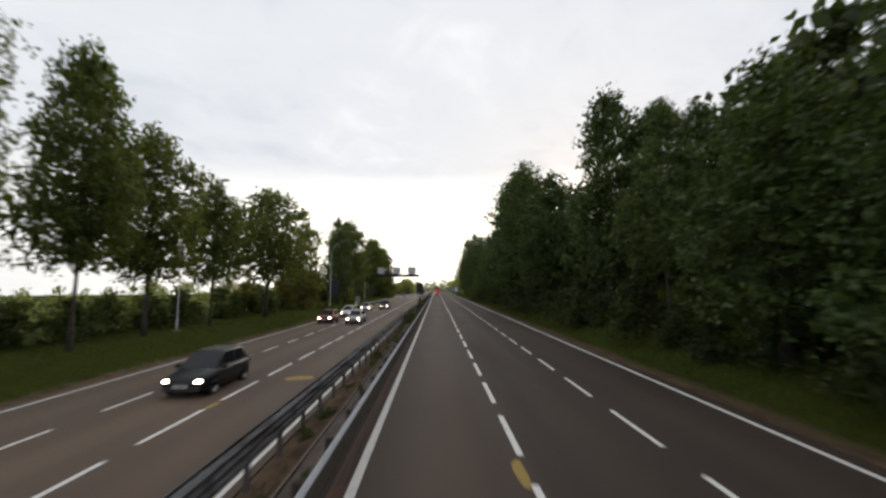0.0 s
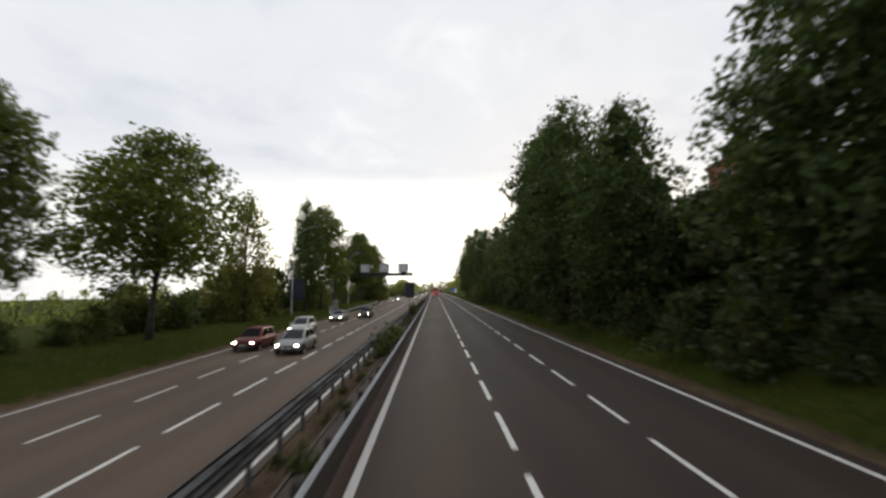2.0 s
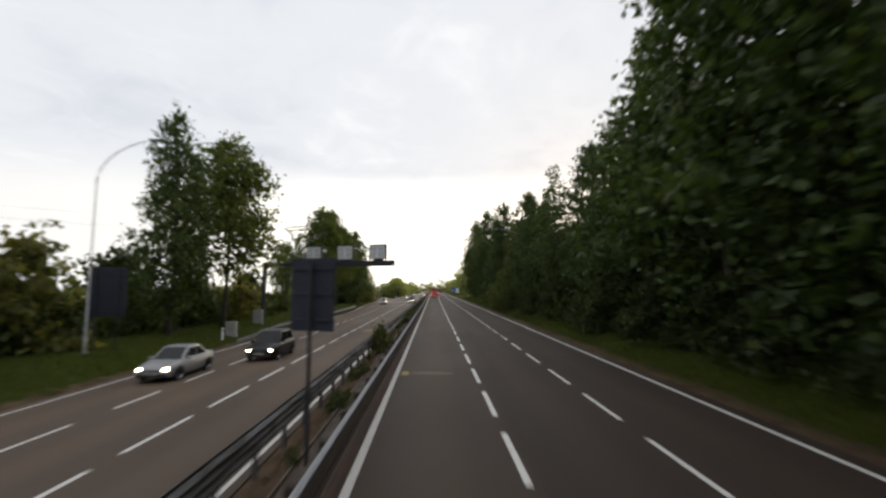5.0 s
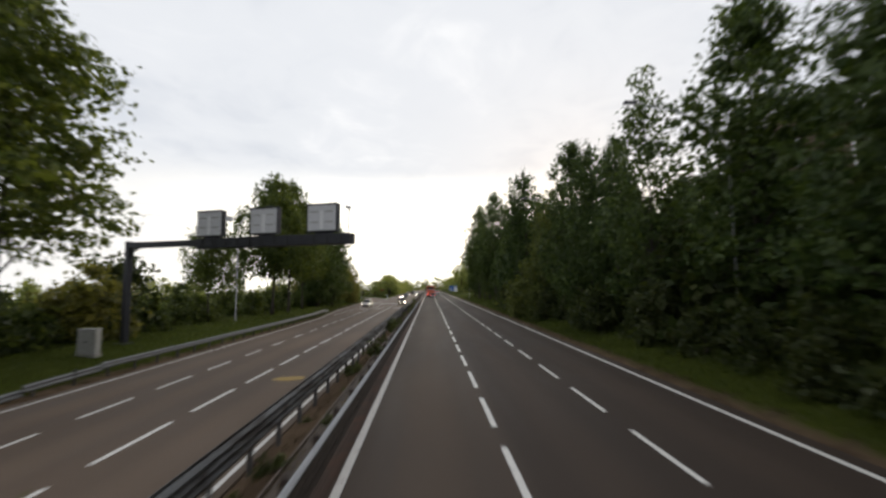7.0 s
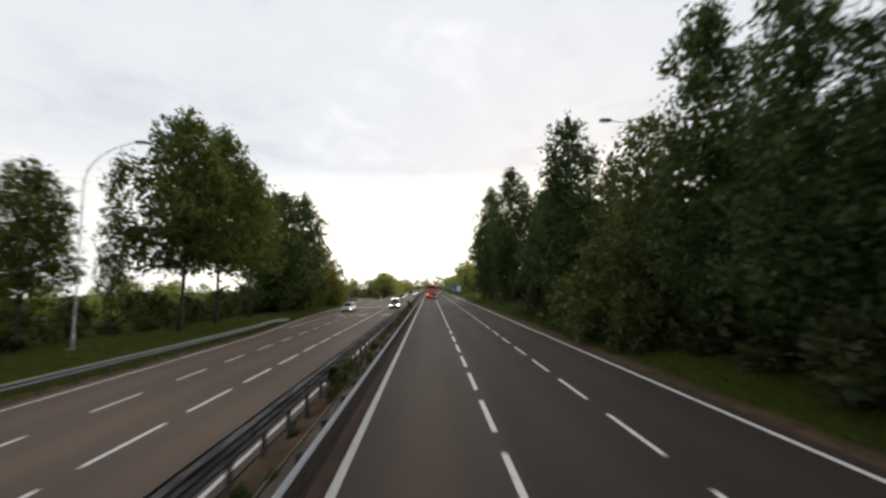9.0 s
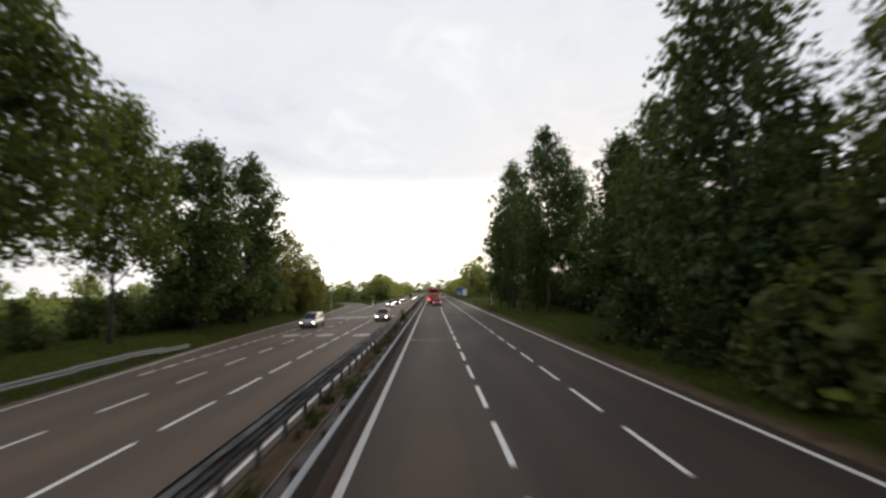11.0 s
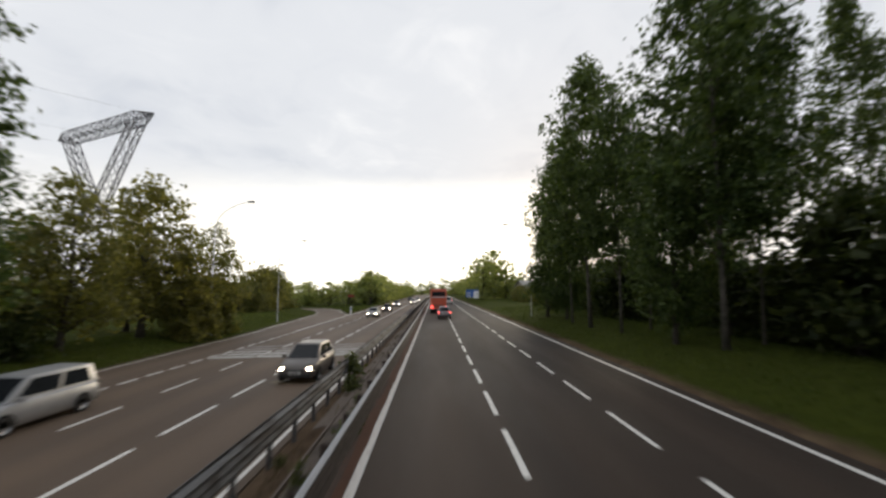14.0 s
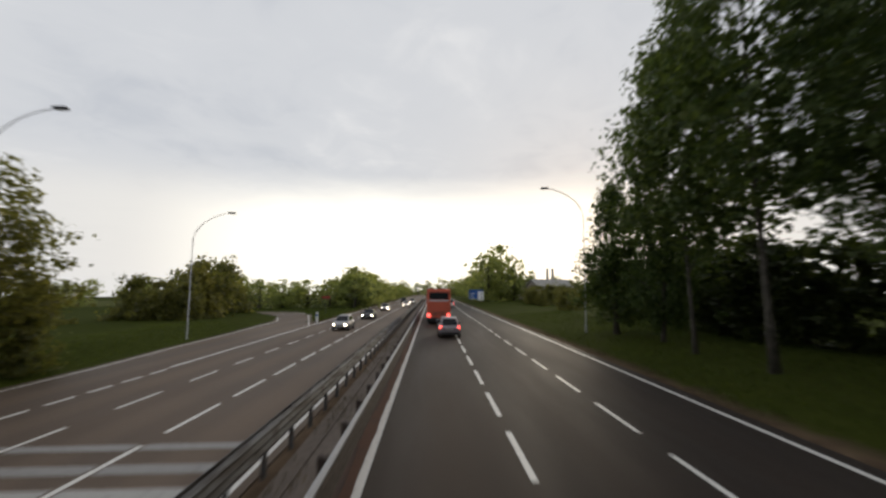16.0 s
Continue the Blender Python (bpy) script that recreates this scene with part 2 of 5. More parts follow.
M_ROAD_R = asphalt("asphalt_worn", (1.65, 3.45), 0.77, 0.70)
M_ROAD_L = asphalt("asphalt_opposite", (-8.15, 3.5), 1.27)
M_GROUND = ground_material()
M_PAINT = worn_paint("white_road_paint", (0.72, 0.70, 0.66), (0.20, 0.19, 0.19))
M_PAINT_RUST = worn_paint("rust_stained_paint", (0.70, 0.67, 0.62), (0.17, 0.095, 0.06))
M_PAINT_ROUND = worn_paint("roundel_paint", (0.44, 0.43, 0.41), (0.14, 0.13, 0.125))
M_RED_FADED = worn_paint("faded_red_paint", (0.24, 0.10, 0.09), (0.085, 0.07, 0.065))
M_PAINT_OLD = worn_paint("faded_road_paint", (0.25, 0.24, 0.23), (0.07, 0.065, 0.06))
M_RED_PAINT = worn_paint("red_road_paint", (0.50, 0.05, 0.05), (0.15, 0.08, 0.08))
M_BLACK_PAINT = plain("black_road_paint", (0.02, 0.02, 0.02), (0.05, 0.05, 0.05), 0.7)
M_RAIL = galvanised("guard_rail_steel", 1.45, 0.66)
M_RAIL_VERGE = galvanised("verge_rail_steel", 0.85, 0.60)
M_RAIL_DIRT = plain("dirt_covered_steel", (0.030, 0.022, 0.016), (0.085, 0.064, 0.050), 0.9, scale=5.0)
M_PAINT_WORN = worn_paint("worn_bar_paint", (0.36, 0.35, 0.33), (0.10, 0.095, 0.09))


def gutter_dirt(name="gutter_dirt", rust=0.5):
    """Dirt drawn out into long streaks by the traffic, with rust in it."""
    m, n, l, b = material(name)
    run = noise_tex(n, l, 5.0, 5.0, 0.6, (5.0, 0.06, 1.0))
    spot = noise_tex(n, l, 1.2, 5.0, 0.6, seed=3.0)
    col = ramp(n, l, run, [(0.3, (0.028, 0.018, 0.013)), (0.7, (0.088, 0.056, 0.041))])
    l.new(mixc(n, l, ramp(n, l, spot, [(rust, (0, 0, 0)), (rust + 0.2, (0.85, 0.85, 0.85))]), col, (0.104, 0.046, 0.026)), b.inputs["Base Color"])
    b.inputs["Roughness"].default_value = 1.0
    bump(n, l, b, run, 0.4, 0.02)
    return m


M_GUTTER = gutter_dirt()
M_GUTTER_RUST = gutter_dirt("rusty_gutter_dirt", 0.28)
M_RAIL_DARK = galvanised("dirty_guard_rail_steel", 0.48, 0.43, 0.1, 0.7, (0.035, 0.028, 0.026))
M_POST_RUST = plain("rusty_post_steel", (0.020, 0.014, 0.011), (0.060, 0.040, 0.030), 0.85)
M_POST = galvanised("rail_post_steel", 0.35, 0.5)
M_LAMP_STEEL = plain("lamp_pole_steel", (0.34, 0.345, 0.35), (0.46, 0.465, 0.47), 0.5, 0.1)
M_DARK_STEEL = plain("dark_grey_steel", (0.028, 0.03, 0.036), (0.05, 0.052, 0.06), 0.55, 0.2)
M_LATTICE = plain("pylon_steel", (0.10, 0.10, 0.105), (0.17, 0.17, 0.18), 0.6, 0.4)
M_PANEL_BACK = plain("sign_back_dark", (0.020, 0.024, 0.040), (0.030, 0.035, 0.055), 0.6)
M_VMS_FACE = plain("light_grey_sheet", (0.60, 0.61, 0.63), (0.70, 0.71, 0.73), 0.5)
M_VMS_PALE = plain("white_sheet", (0.80, 0.81, 0.82), (0.86, 0.86, 0.87), 0.5)
M_BLUE_SIGN = plain("blue_sign_sheet", (0.02, 0.10, 0.36), (0.03, 0.13, 0.42), 0.4)
M_CABINET = plain("cabinet_grey", (0.30, 0.30, 0.28), (0.42, 0.42, 0.39), 0.7)
M_CONCRETE = plain("weathered_concrete", (0.24, 0.23, 0.21), (0.36, 0.35, 0.32), 0.9)
M_CONCRETE_SOIL = plain("soil_stained_concrete", (0.046, 0.036, 0.029), (0.120, 0.094, 0.074), 0.95, scale=2.2)
M_CONCRETE_DARK = plain("dusty_concrete", (0.100, 0.078, 0.063), (0.175, 0.140, 0.115), 0.95)
M_BARK = plain("bark", (0.032, 0.026, 0.021), (0.092, 0.078, 0.064), 0.95, scale=3.0, relief=0.6)
M_BARK_PALE = plain("pale_bark", (0.045, 0.040, 0.033), (0.13, 0.115, 0.095), 0.9, scale=3.0, relief=0.5)
M_LEAF = leaf_material("plane_tree_leaves", (0.0460, 0.0733, 0.0207), (0.1350, 0.1703, 0.0513), (1.7, 1.55, 0.7), 0.5)
M_LEAF_POPLAR = leaf_material("poplar_leaves", (0.0385, 0.0670, 0.0220), (0.1180, 0.1610, 0.0570), (1.5, 1.45, 0.75))
M_LEAF_LIGHT = leaf_material("young_leaves", (0.082, 0.092, 0.034), (0.185, 0.190, 0.075), (1.8, 1.65, 0.8), 0.55)
M_LEAF_WOOD = leaf_material("woodland_leaves", (0.0300, 0.0570, 0.0160), (0.0980, 0.1400, 0.0410), (1.5, 1.45, 0.7), 0.28)
M_LEAF_WEED = leaf_material("weed_leaves", (0.05, 0.068, 0.022), (0.13, 0.15, 0.055), (1.5, 1.4, 0.75))
# haze over the distance is put into these paler leaf colours
M_LEAF_FAR = leaf_material("haze_paled_leaves", (0.128, 0.166, 0.078), (0.262, 0.302, 0.145), (1.9, 1.75, 0.95), 0.65)
M_LEAF_SHRUB = leaf_material("shrub_leaves", (0.0250, 0.0396, 0.0140), (0.0780, 0.0936, 0.0325), (1.3, 1.35, 0.7))
M_LEAF_HEDGE = leaf_material("hedge_leaves", (0.038, 0.058, 0.019), (0.106, 0.132, 0.045), (1.5, 1.45, 0.7), 0.45)
M_LEAF_OLIVE = leaf_material("olive_leaves", (0.050, 0.070, 0.022), (0.130, 0.152, 0.050), (1.6, 1.5, 0.75), 0.45)
M_GRASS = leaf_material("grass_blades", (0.036, 0.056, 0.0098), (0.102, 0.125, 0.027), (1.3, 1.4, 0.7))
M_DRY_GRASS = leaf_material("dry_grass_blades", (0.0600, 0.0495, 0.0314), (0.1900, 0.1485, 0.0952), (1.1, 1.1, 0.8))
M_BRICK = brick_material()
M_ROOF = plain("roof_tiles", (0.10, 0.07, 0.06), (0.18, 0.12, 0.10), 0.85)
M_RENDER = plain("pale_render_wall", (0.26, 0.23, 0.20), (0.34, 0.30, 0.26), 0.9)
M_GLASS = plain("dark_car_glass", (0.012, 0.014, 0.016), (0.02, 0.022, 0.025), 0.08, 0.0, spec=0.22, relief=0)
M_RUBBER = plain("tyre_rubber", (0.012, 0.012, 0.012), (0.022, 0.022, 0.022), 0.85)
M_RIM = plain("alloy_rim", (0.30, 0.30, 0.31), (0.42, 0.42, 0.43), 0.35, 0.8)
M_TRIM = plain("black_plastic", (0.016, 0.016, 0.017), (0.03, 0.03, 0.03), 0.6)
M_PLATE = plain("number_plate_white", (0.62, 0.62, 0.60), (0.7, 0.7, 0.68), 0.4)
M_BAR = plain("dark_bars", (0.02, 0.02, 0.02), (0.03, 0.03, 0.03), 0.5)
M_HEAD = lamp_glow("headlamp_light", (1.0, 0.82, 0.56), 30.0)
M_TAIL = lamp_glow("tail_lamp_light", (1.0, 0.10, 0.08), 4.0)
M_LENS = plain("lamp_lens", (0.45, 0.45, 0.44), (0.55, 0.55, 0.54), 0.15)


# ---- mesh helpers ----
def mesh_object(name, verts, faces, mat, parent=None, label="", smooth=False):
    me = bpy.data.meshes.new(name)
    me.from_pydata(verts, [], faces)
    me.materials.append(mat)
    if smooth:
        me.shade_smooth()
    ob = new(name, me)
    if parent:
        ob.parent = parent
    return tagged(ob, label)


def part(name, bm, mat, parent, label="", smooth=False):
    me = bpy.data.meshes.new(name)
    bmesh.ops.recalc_face_normals(bm, faces=bm.faces)
    bm.to_mesh(me)
    bm.free()
    me.materials.append(mat)
    if smooth:
        me.shade_smooth()
    ob = new(name, me)
    ob.parent = parent
    return tagged(ob, label)


def share(name, me, parent, m=None):
    """One more part on a mesh that is already there."""
    ob = new(name, me)
    ob.parent = parent
    if m is not None:
        ob.matrix_basis = m
    return ob


def thing(name, label, category, group="", at=None, kind=""):
    ob = new(name)
    ob.empty_display_size = 0.2
    if at is not None:
        ob.matrix_basis = at
    return tagged(ob, label, category, group, kind)


def again(ob, m):
    made = copy_thing(ob, m)
    made.matrix_basis = m
    return made


def add_box(bm, x0, x1, y0, y1, z0, z1, bevel=0.0, segments=2):
    vs = [bm.verts.new((x, y, z)) for x in (x0, x1) for y in (y0, y1) for z in (z0, z1)]
    fs = [bm.faces.new([vs[i] for i in q]) for q in ((0, 1, 3, 2), (4, 6, 7, 5), (0, 4, 5, 1), (2, 3, 7, 6), (0, 2, 6, 4), (1, 5, 7, 3))]
    if bevel:
        es = list({e for f in fs for e in f.edges})
        bmesh.ops.bevel(bm, geom=es, offset=bevel, segments=segments, affect="EDGES", profile=0.5)
    return bm


def box(x0, x1, y0, y1, z0, z1, bevel=0.0, segments=2):
    return add_box(bmesh.new(), x0, x1, y0, y1, z0, z1, bevel, segments)


def add_tube(bm, points, radii, sides=8):
    rings = []
    pts = [Vector(p) for p in points]
    for i, p in enumerate(pts):
        d = (pts[min(i + 1, len(pts) - 1)] - pts[max(i - 1, 0)]).normalized()
        u = d.orthogonal().normalized() if abs(d.z) > 0.98 else d.cross(Vector((0, 0, 1))).normalized()
        w = d.cross(u)
        r = radii[i] if isinstance(radii, (list, tuple)) else radii
        rings.append([bm.verts.new(p + r * (math.cos(a) * u + math.sin(a) * w)) for a in [2 * math.pi * k / sides for k in range(sides)]])
    for a, b in zip(rings, rings[1:]):
        for k in range(sides):
            bm.faces.new((a[k], a[(k + 1) % sides], b[(k + 1) % sides], b[k]))
    bm.faces.new(rings[0][::-1])
    bm.faces.new(rings[-1])
    return bm


def tube(points, radii, sides=8):
    return add_tube(bmesh.new(), points, radii, sides)


# ---- the lie of the land ----
def outer_edge(y):
    """Outer edge line of the opposite carriageway, with the slip road leaving it."""
    pts = [(-100, -13.63), (128, -13.63), (142, -13.9), (160, -15.7), (170, -16.4), (186, -17.1), (201, -17.5), (209, -17.9), (216, -18.7), (226, -19.4), (246, -21.4), (258, -25.5), (266, -31.0), (273, -39.0), (279, -52.0), (284, -80.0), (288, -140.0), (1200, -160.0)]
    for (a, u), (b, v) in zip(pts, pts[1:]):
        if y <= b:
            return u + (v - u) * max(0.0, (y - a) / (b - a))
    return pts[-1][1]


def gore(y):
    """Inner edge of the slip road past the nose of the grass island."""
    pts = [(236, -13.6), (262, -21.0), (274, -26.5), (284, -38.0), (291, -60.0), (297, -100.0), (302, -150.0)]
    for (a, u), (b, v) in zip(pts, pts[1:]):
        if y <= b:
            return u + (v - u) * max(0.0, (y - a) / (b - a))
    return pts[-1][1]


def road_left(x):
    return -0.5 - 0.03 * (-x - 2.75)


def road_right(x):
    return -0.02 * max(x, 0.0)


def smooth(a, b, x):
    t = min(1.0, max(0.0, (x - a) / (b - a)))
    return t * t * (3 - 2 * t)


def land(x, y):
    """Height of the ground sheet."""
    if x > 11.0:
        z = -0.30 + 0.35 * smooth(11.6, 14.5, x) + 0.35 * smooth(14, 20, x) + 0.6 * smooth(20, 60, x)
        z += 5.5 * smooth(12.3, 24, x) * (1 - smooth(40, 75, x)) * smooth(6, 30, y) * (1 - smooth(64, 92, y))
        z += 0.9 * smooth(12.5, 22, x) * smooth(80, 95, y) * (1 - smooth(140, 160, y))
    elif x > -0.12:
        z = road_right(x) - 0.10
    elif x > -2.5:
        z = -0.02 + (x + 0.12) / 2.38 * 0.44
    else:
        e = outer_edge(y) - 0.5
        if x > e:
            z = road_left(x) - 0.10
            if y > 238 and gore(y) + 0.3 < x < -14.1:
                z += 0.22
        else:
            d = e - x
            z = road_left(max(e, -17.5)) - 0.08 + 0.72 * smooth(0.2, 4.2, d) - 0.5 * smooth(9, 30, d) - 14 * smooth(24, 140, d) - 60 * smooth(120, 1600, d)
    return z


def build_ground():
    xs = [-3000, -1200, -500, -250, -150, -100, -70, -52, -42] + [-36 + 1.0 * i for i in range(20)] + [-15.5, -14.9, -14.3, -13.6, -11, -8, -5, -2.55, -2.2, -1.6, -1.0, -0.5, -0.13, -0.05, 2, 5, 8, 10.9]
    xs += [11.05, 11.4, 11.8, 12.3, 13, 13.8, 14.7, 16, 17.5, 19, 21, 23, 25, 28, 32, 38, 46, 58, 75, 110, 170, 300, 600, 1300, 3000]
    ys = [-400, -150, -80] + [-50 + 3.0 * i for i in range(135)] + [360, 380, 410, 450, 500, 560, 640, 760, 950, 1300, 2000, 3500]
    verts, faces = [], []
    for y in ys:
        for x in xs:
            z = land(x, y)
            off_road = x > 11.3 or x < outer_edge(y) - 1.2
            if off_road:
                z += 0.10 * noise.noise((x * 0.35, y * 0.35, 1.0)) + 0.05 * noise.noise((x * 1.1, y * 1.1, 4.0))
            elif -2.4 < x < -0.4:
                z += 0.05 * noise.noise((x * 1.5, y * 0.9, 2.0))
            verts.append((x, y, z))
    n = len(xs)
    for j in range(len(ys) - 1):
        for i in range(n - 1):
            a = j * n + i
            faces.append((a, a + 1, a + n + 1, a + n))
    g = mesh_object("ground", verts, faces, M_GROUND, smooth=True)
    tagged(g, "uneven green grass verges with bare brown soil beside the road", "ground", kind="structure")


def strip(name, edges, height, mat, label, category="road", kind="structure", step=4.0, y0=-60.0, y1=1000.0, lift=0.0, thick=0.0):
    """A road surface between two edges that are functions of y."""
    ys = [y0 + (y1 - y0) * i / int((y1 - y0) / step) for i in range(int((y1 - y0) / step) + 1)]
    verts, faces = [], []
    cols = 9
    for y in ys:
        a, b = edges(y)
        row = [(a + (b - a) * k / (cols - 1), y, height(a + (b - a) * k / (cols - 1)) + lift) for k in range(cols)]
        row = [(a, y, row[0][2] - 0.12)] + row + [(b, y, row[-1][2] - 0.12)]
        verts += row
    n = cols + 2
    for j in range(len(ys) - 1):
        for i in range(n - 1):
            p = j * n + i
            faces.append((p, p + 1, p + n + 1, p + n))
    return tagged(mesh_object(name, verts, faces, mat), label, category, kind=kind)


build_ground()
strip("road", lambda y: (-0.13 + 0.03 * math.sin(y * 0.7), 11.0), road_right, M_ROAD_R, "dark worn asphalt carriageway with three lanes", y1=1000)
strip("road", lambda y: (max(outer_edge(y) - 0.45, -13.95) if y > 236 else outer_edge(y) - 0.45, -2.45), road_left, M_ROAD_L, "dark damp asphalt carriageway for oncoming traffic", y1=1000)
strip("road", lambda y: (outer_edge(y) - 0.45, min(gore(y) + 0.4, -14.0)), lambda x: road_left(x) + 0.004, M_ROAD_L, "asphalt slip road that leaves the main carriageway", y0=236, y1=287, step=1.5)


# ---- road markings ----
def line_marking(name, path, width, height, label, y0, y1, mat=None, step=3.0):
    verts, faces = [], []
    n = int((y1 - y0) / step)
    for j in range(n + 1):
        y = y0 + (y1 - y0) * j / n
        x = path(y)
        w = width * (0.5 + 0.03 * noise.noise((x, y * 2.0, 0)))
        verts += [(x - w, y, height(x) + 0.006), (x + w, y, height(x) + 0.006)]
    for j in range(n):
        faces.append((2 * j, 2 * j + 1, 2 * j + 3, 2 * j + 2))
    return tagged(mesh_object(name, verts, faces, mat or M_PAINT), label, "road marking", kind="structure")


line_marking("edge_line", lambda y: 0.0, 0.18, road_right, "solid white edge line beside the median, worn and rust-stained", -60, 700, M_PAINT_RUST)
line_marking("edge_line", lambda y: 10.4, 0.18, road_right, "solid white edge line beside the grass verge", -60, 700)
line_marking("edge_line", lambda y: -2.73, 0.12, road_left, "solid white edge line beside the guard rail", -60, 700)
line_marking("edge_line", lambda y: outer_edge(y) + 0.1, 0.12, road_left, "solid white outer edge line of the oncoming lanes", -60, 330)
line_marking("edge_line", lambda y: -13.3 - 0.01 * (y - 207), 0.2, road_left, "broad white line that parts the slip road from the lanes", 206.9, 236)
line_marking("edge_line", lambda y: -13.55, 0.18, road_left, "solid white edge line past the grass island", 236.5, 700)
line_marking("edge_line", lambda y: gore(y) - 0.25, 0.18, road_left, "white inner edge line of the slip road", 236.5, 330)


def dashed(x, knots, length, height, label, width=0.15, last=420.0):
    """A broken line laid by hand: each dash is a piece of its own; knots are (number, start along the road)."""
    t = thing("lane_line", label, "road marking", "lane lines", kind="structure")
    h = height(x) + 0.006
    (n0, y0), (n1, y1) = knots[0], knots[-1]
    step = (y1 - y0) / (n1 - n0)
    ks, ys = [k for k, _ in knots], [v for _, v in knots]
    first, end = (n0 if y0 > 100 else n0 - int((y0 + 10) / step)), n1 + 1 + int((last - y1) / step)
    me = None
    for k in range(first, end):
        y = y0 + (k - n0) * step if k < n0 else y1 + (k - n1) * step if k > n1 else float(np.interp(k, ks, ys))
        if me is None:
            w, n = width / 2, 6
            verts = [(s * w * (1 + 0.10 * noise.noise((s, j * 0.9, x))), length * j / n, 0) for j in range(n + 1) for s in (-1, 1)]
            me = mesh_object("dash", verts, [(2 * j, 2 * j + 1, 2 * j + 3, 2 * j + 2) for j in range(n)], M_PAINT, t)
            me.matrix_basis = pose(x, y, h)
        else:
            share("dash", me.data, t, pose(x, y, h))


dashed(3.30, [(0, 10.4), (5, 31.6), (9, 48.8), (15, 74.6), (20, 96.1), (24, 113.2), (28, 130.4), (33, 152.1), (38, 173.4), (44, 199.1)], 2.9, road_right, "broken white line between two lanes, worn asphalt round it")
dashed(6.79, [(0, 11.1), (3, 25.1), (5, 33.65), (8, 47.5), (14, 74.6), (17, 88.6), (20, 102.5), (23, 116.4), (26, 129.9), (32, 156.8), (35, 170.9), (38, 184.5), (41, 198.1)], 3.0, road_right, "broken white line between middle and slow lane", 0.14)
dashed(-6.40, [(0, 12.6), (4, 30.3), (9, 52.2), (14, 73.6), (18, 91.2), (23, 112.8), (27, 130.3), (33, 156.1), (37, 173.4), (40, 186.6), (43, 199.4)], 3.2, road_left, "broken white line between two oncoming lanes")
dashed(-9.92, [(0, 16.0), (4, 34.2), (8, 51.8), (14, 78.3), (17, 91.2), (20, 103.5), (22, 112.7), (24, 122.7), (27, 136.5), (32, 159.6), (35, 174.2), (37, 184.0), (41, 202.7)], 2.6, road_left, "thin broken white line of the oncoming lanes", 0.13)
dashed(-13.1, [(0, 148.0), (10, 167.4), (20, 186.8), (29, 204.9)], 1.35, road_left, "short-dashed white line along the slip lane", 0.16, 206)


def speed_roundel(x, y, fresh):
    """A speed limit painted on the lane, made to be read by oncoming drivers."""
    t = thing("painted_speed_limit", "red-ringed white speed limit roundel painted on the asphalt" if fresh else "faded white speed limit roundel with a worn reddish ring", "road marking", "painted speed limits", pose(x, y, road_left(x)), "structure")
    tilt = 0.03

    def disc(name, r0, r1, h, mat, label):
        n = 40
        verts, faces = [], []
        for k in range(n):
            a = 2 * math.pi * k / n
            for r in (r0, r1):
                px, py = r * 0.88 * math.cos(a), r * 1.12 * math.sin(a)
                verts.append((px, py, h + tilt * px))
        for k in range(n):
            q = (k + 1) % n
            faces.append((2 * k, 2 * k + 1, 2 * q + 1, 2 * q))
        mesh_object(name, verts, faces, mat, t, label)

    disc("ring", 0.86, 1.0, 0.008, M_RED_PAINT if fresh else M_RED_FADED, "red ring")
    disc("disc", 0.001, 0.87, 0.011, M_PAINT_ROUND, "white disc")
    for ch, cx in (("7", 0.29), ("0", -0.29)):
        cu = bpy.data.curves.new("digit", "FONT")
        cu.body, cu.size, cu.align_x, cu.align_y = ch, 0.80, "CENTER", "CENTER"
        cu.materials.append(M_BLACK_PAINT)
        ob = new("digit", cu)
        ob.parent = t
        ob.matrix_basis = pose(cx, 0, 0.018 + tilt * cx, 0, 0, 180) @ Matrix.Diagonal((1.0, 1.6, 1.0, 1.0))


for rx, ry, fresh in ((-4.62, 164.5, True), (-8.13, 165.4, False), (-11.38, 166.0, False)):
    speed_roundel(rx, ry, fresh)

strip("pavement", lambda y: (-1.40 + 0.04 * math.sin(y * 0.31), -0.52), lambda x: -0.02 + (x + 0.12) / 2.38 * 0.44, M_CONCRETE_SOIL, "soil-covered concrete channel behind the guard rail", "pavement", y0=-40, y1=172.9, lift=0.03, step=1.0)
strip("kerb", lambda y: (-1.50, -1.435), lambda x: -0.02 + (x + 0.12) / 2.38 * 0.44, M_CONCRETE_DARK, "narrow grey concrete kerb edge in the median", "kerb", y0=-40, y1=330, lift=0.075)
strip("pavement", lambda y: (-1.95, -0.52), lambda x: -0.02 + (x + 0.12) / 2.38 * 0.44, M_CONCRETE_DARK, "grey dusty concrete infill between the guard rails", "pavement", y0=173, y1=330, lift=0.03)

# transverse bars before the slip road
bars = thing("rumble_bars", "faded white transverse warning bars across the oncoming lanes", "road marking", kind="structure")
for k, (by, half) in enumerate(((188.55, 0.46), (189.8, 0.40), (191.05, 0.34), (192.4, 0.27), (193.85, 0.23))):
    for lx0, lx1 in ((-6.25, -2.95), (-9.75, -6.55), (-12.9, -10.05)):
        verts = []
        for i in range(9):
            x = lx0 + (lx1 - lx0) * i / 8
            for side in (-1, 1):
                rag = 0.10 * noise.noise((i * 1.7, by, side * 3.0 + lx0))
                verts.append((x, by - 0.045 * (x + 3) * 0.6 + side * (half + rag * half), road_left(x) + 0.010))
        mesh_object("bar", verts, [(2 * i, 2 * i + 1, 2 * i + 3, 2 * i + 2) for i in range(8)], M_PAINT_WORN if k < 3 else M_PAINT_OLD, bars)


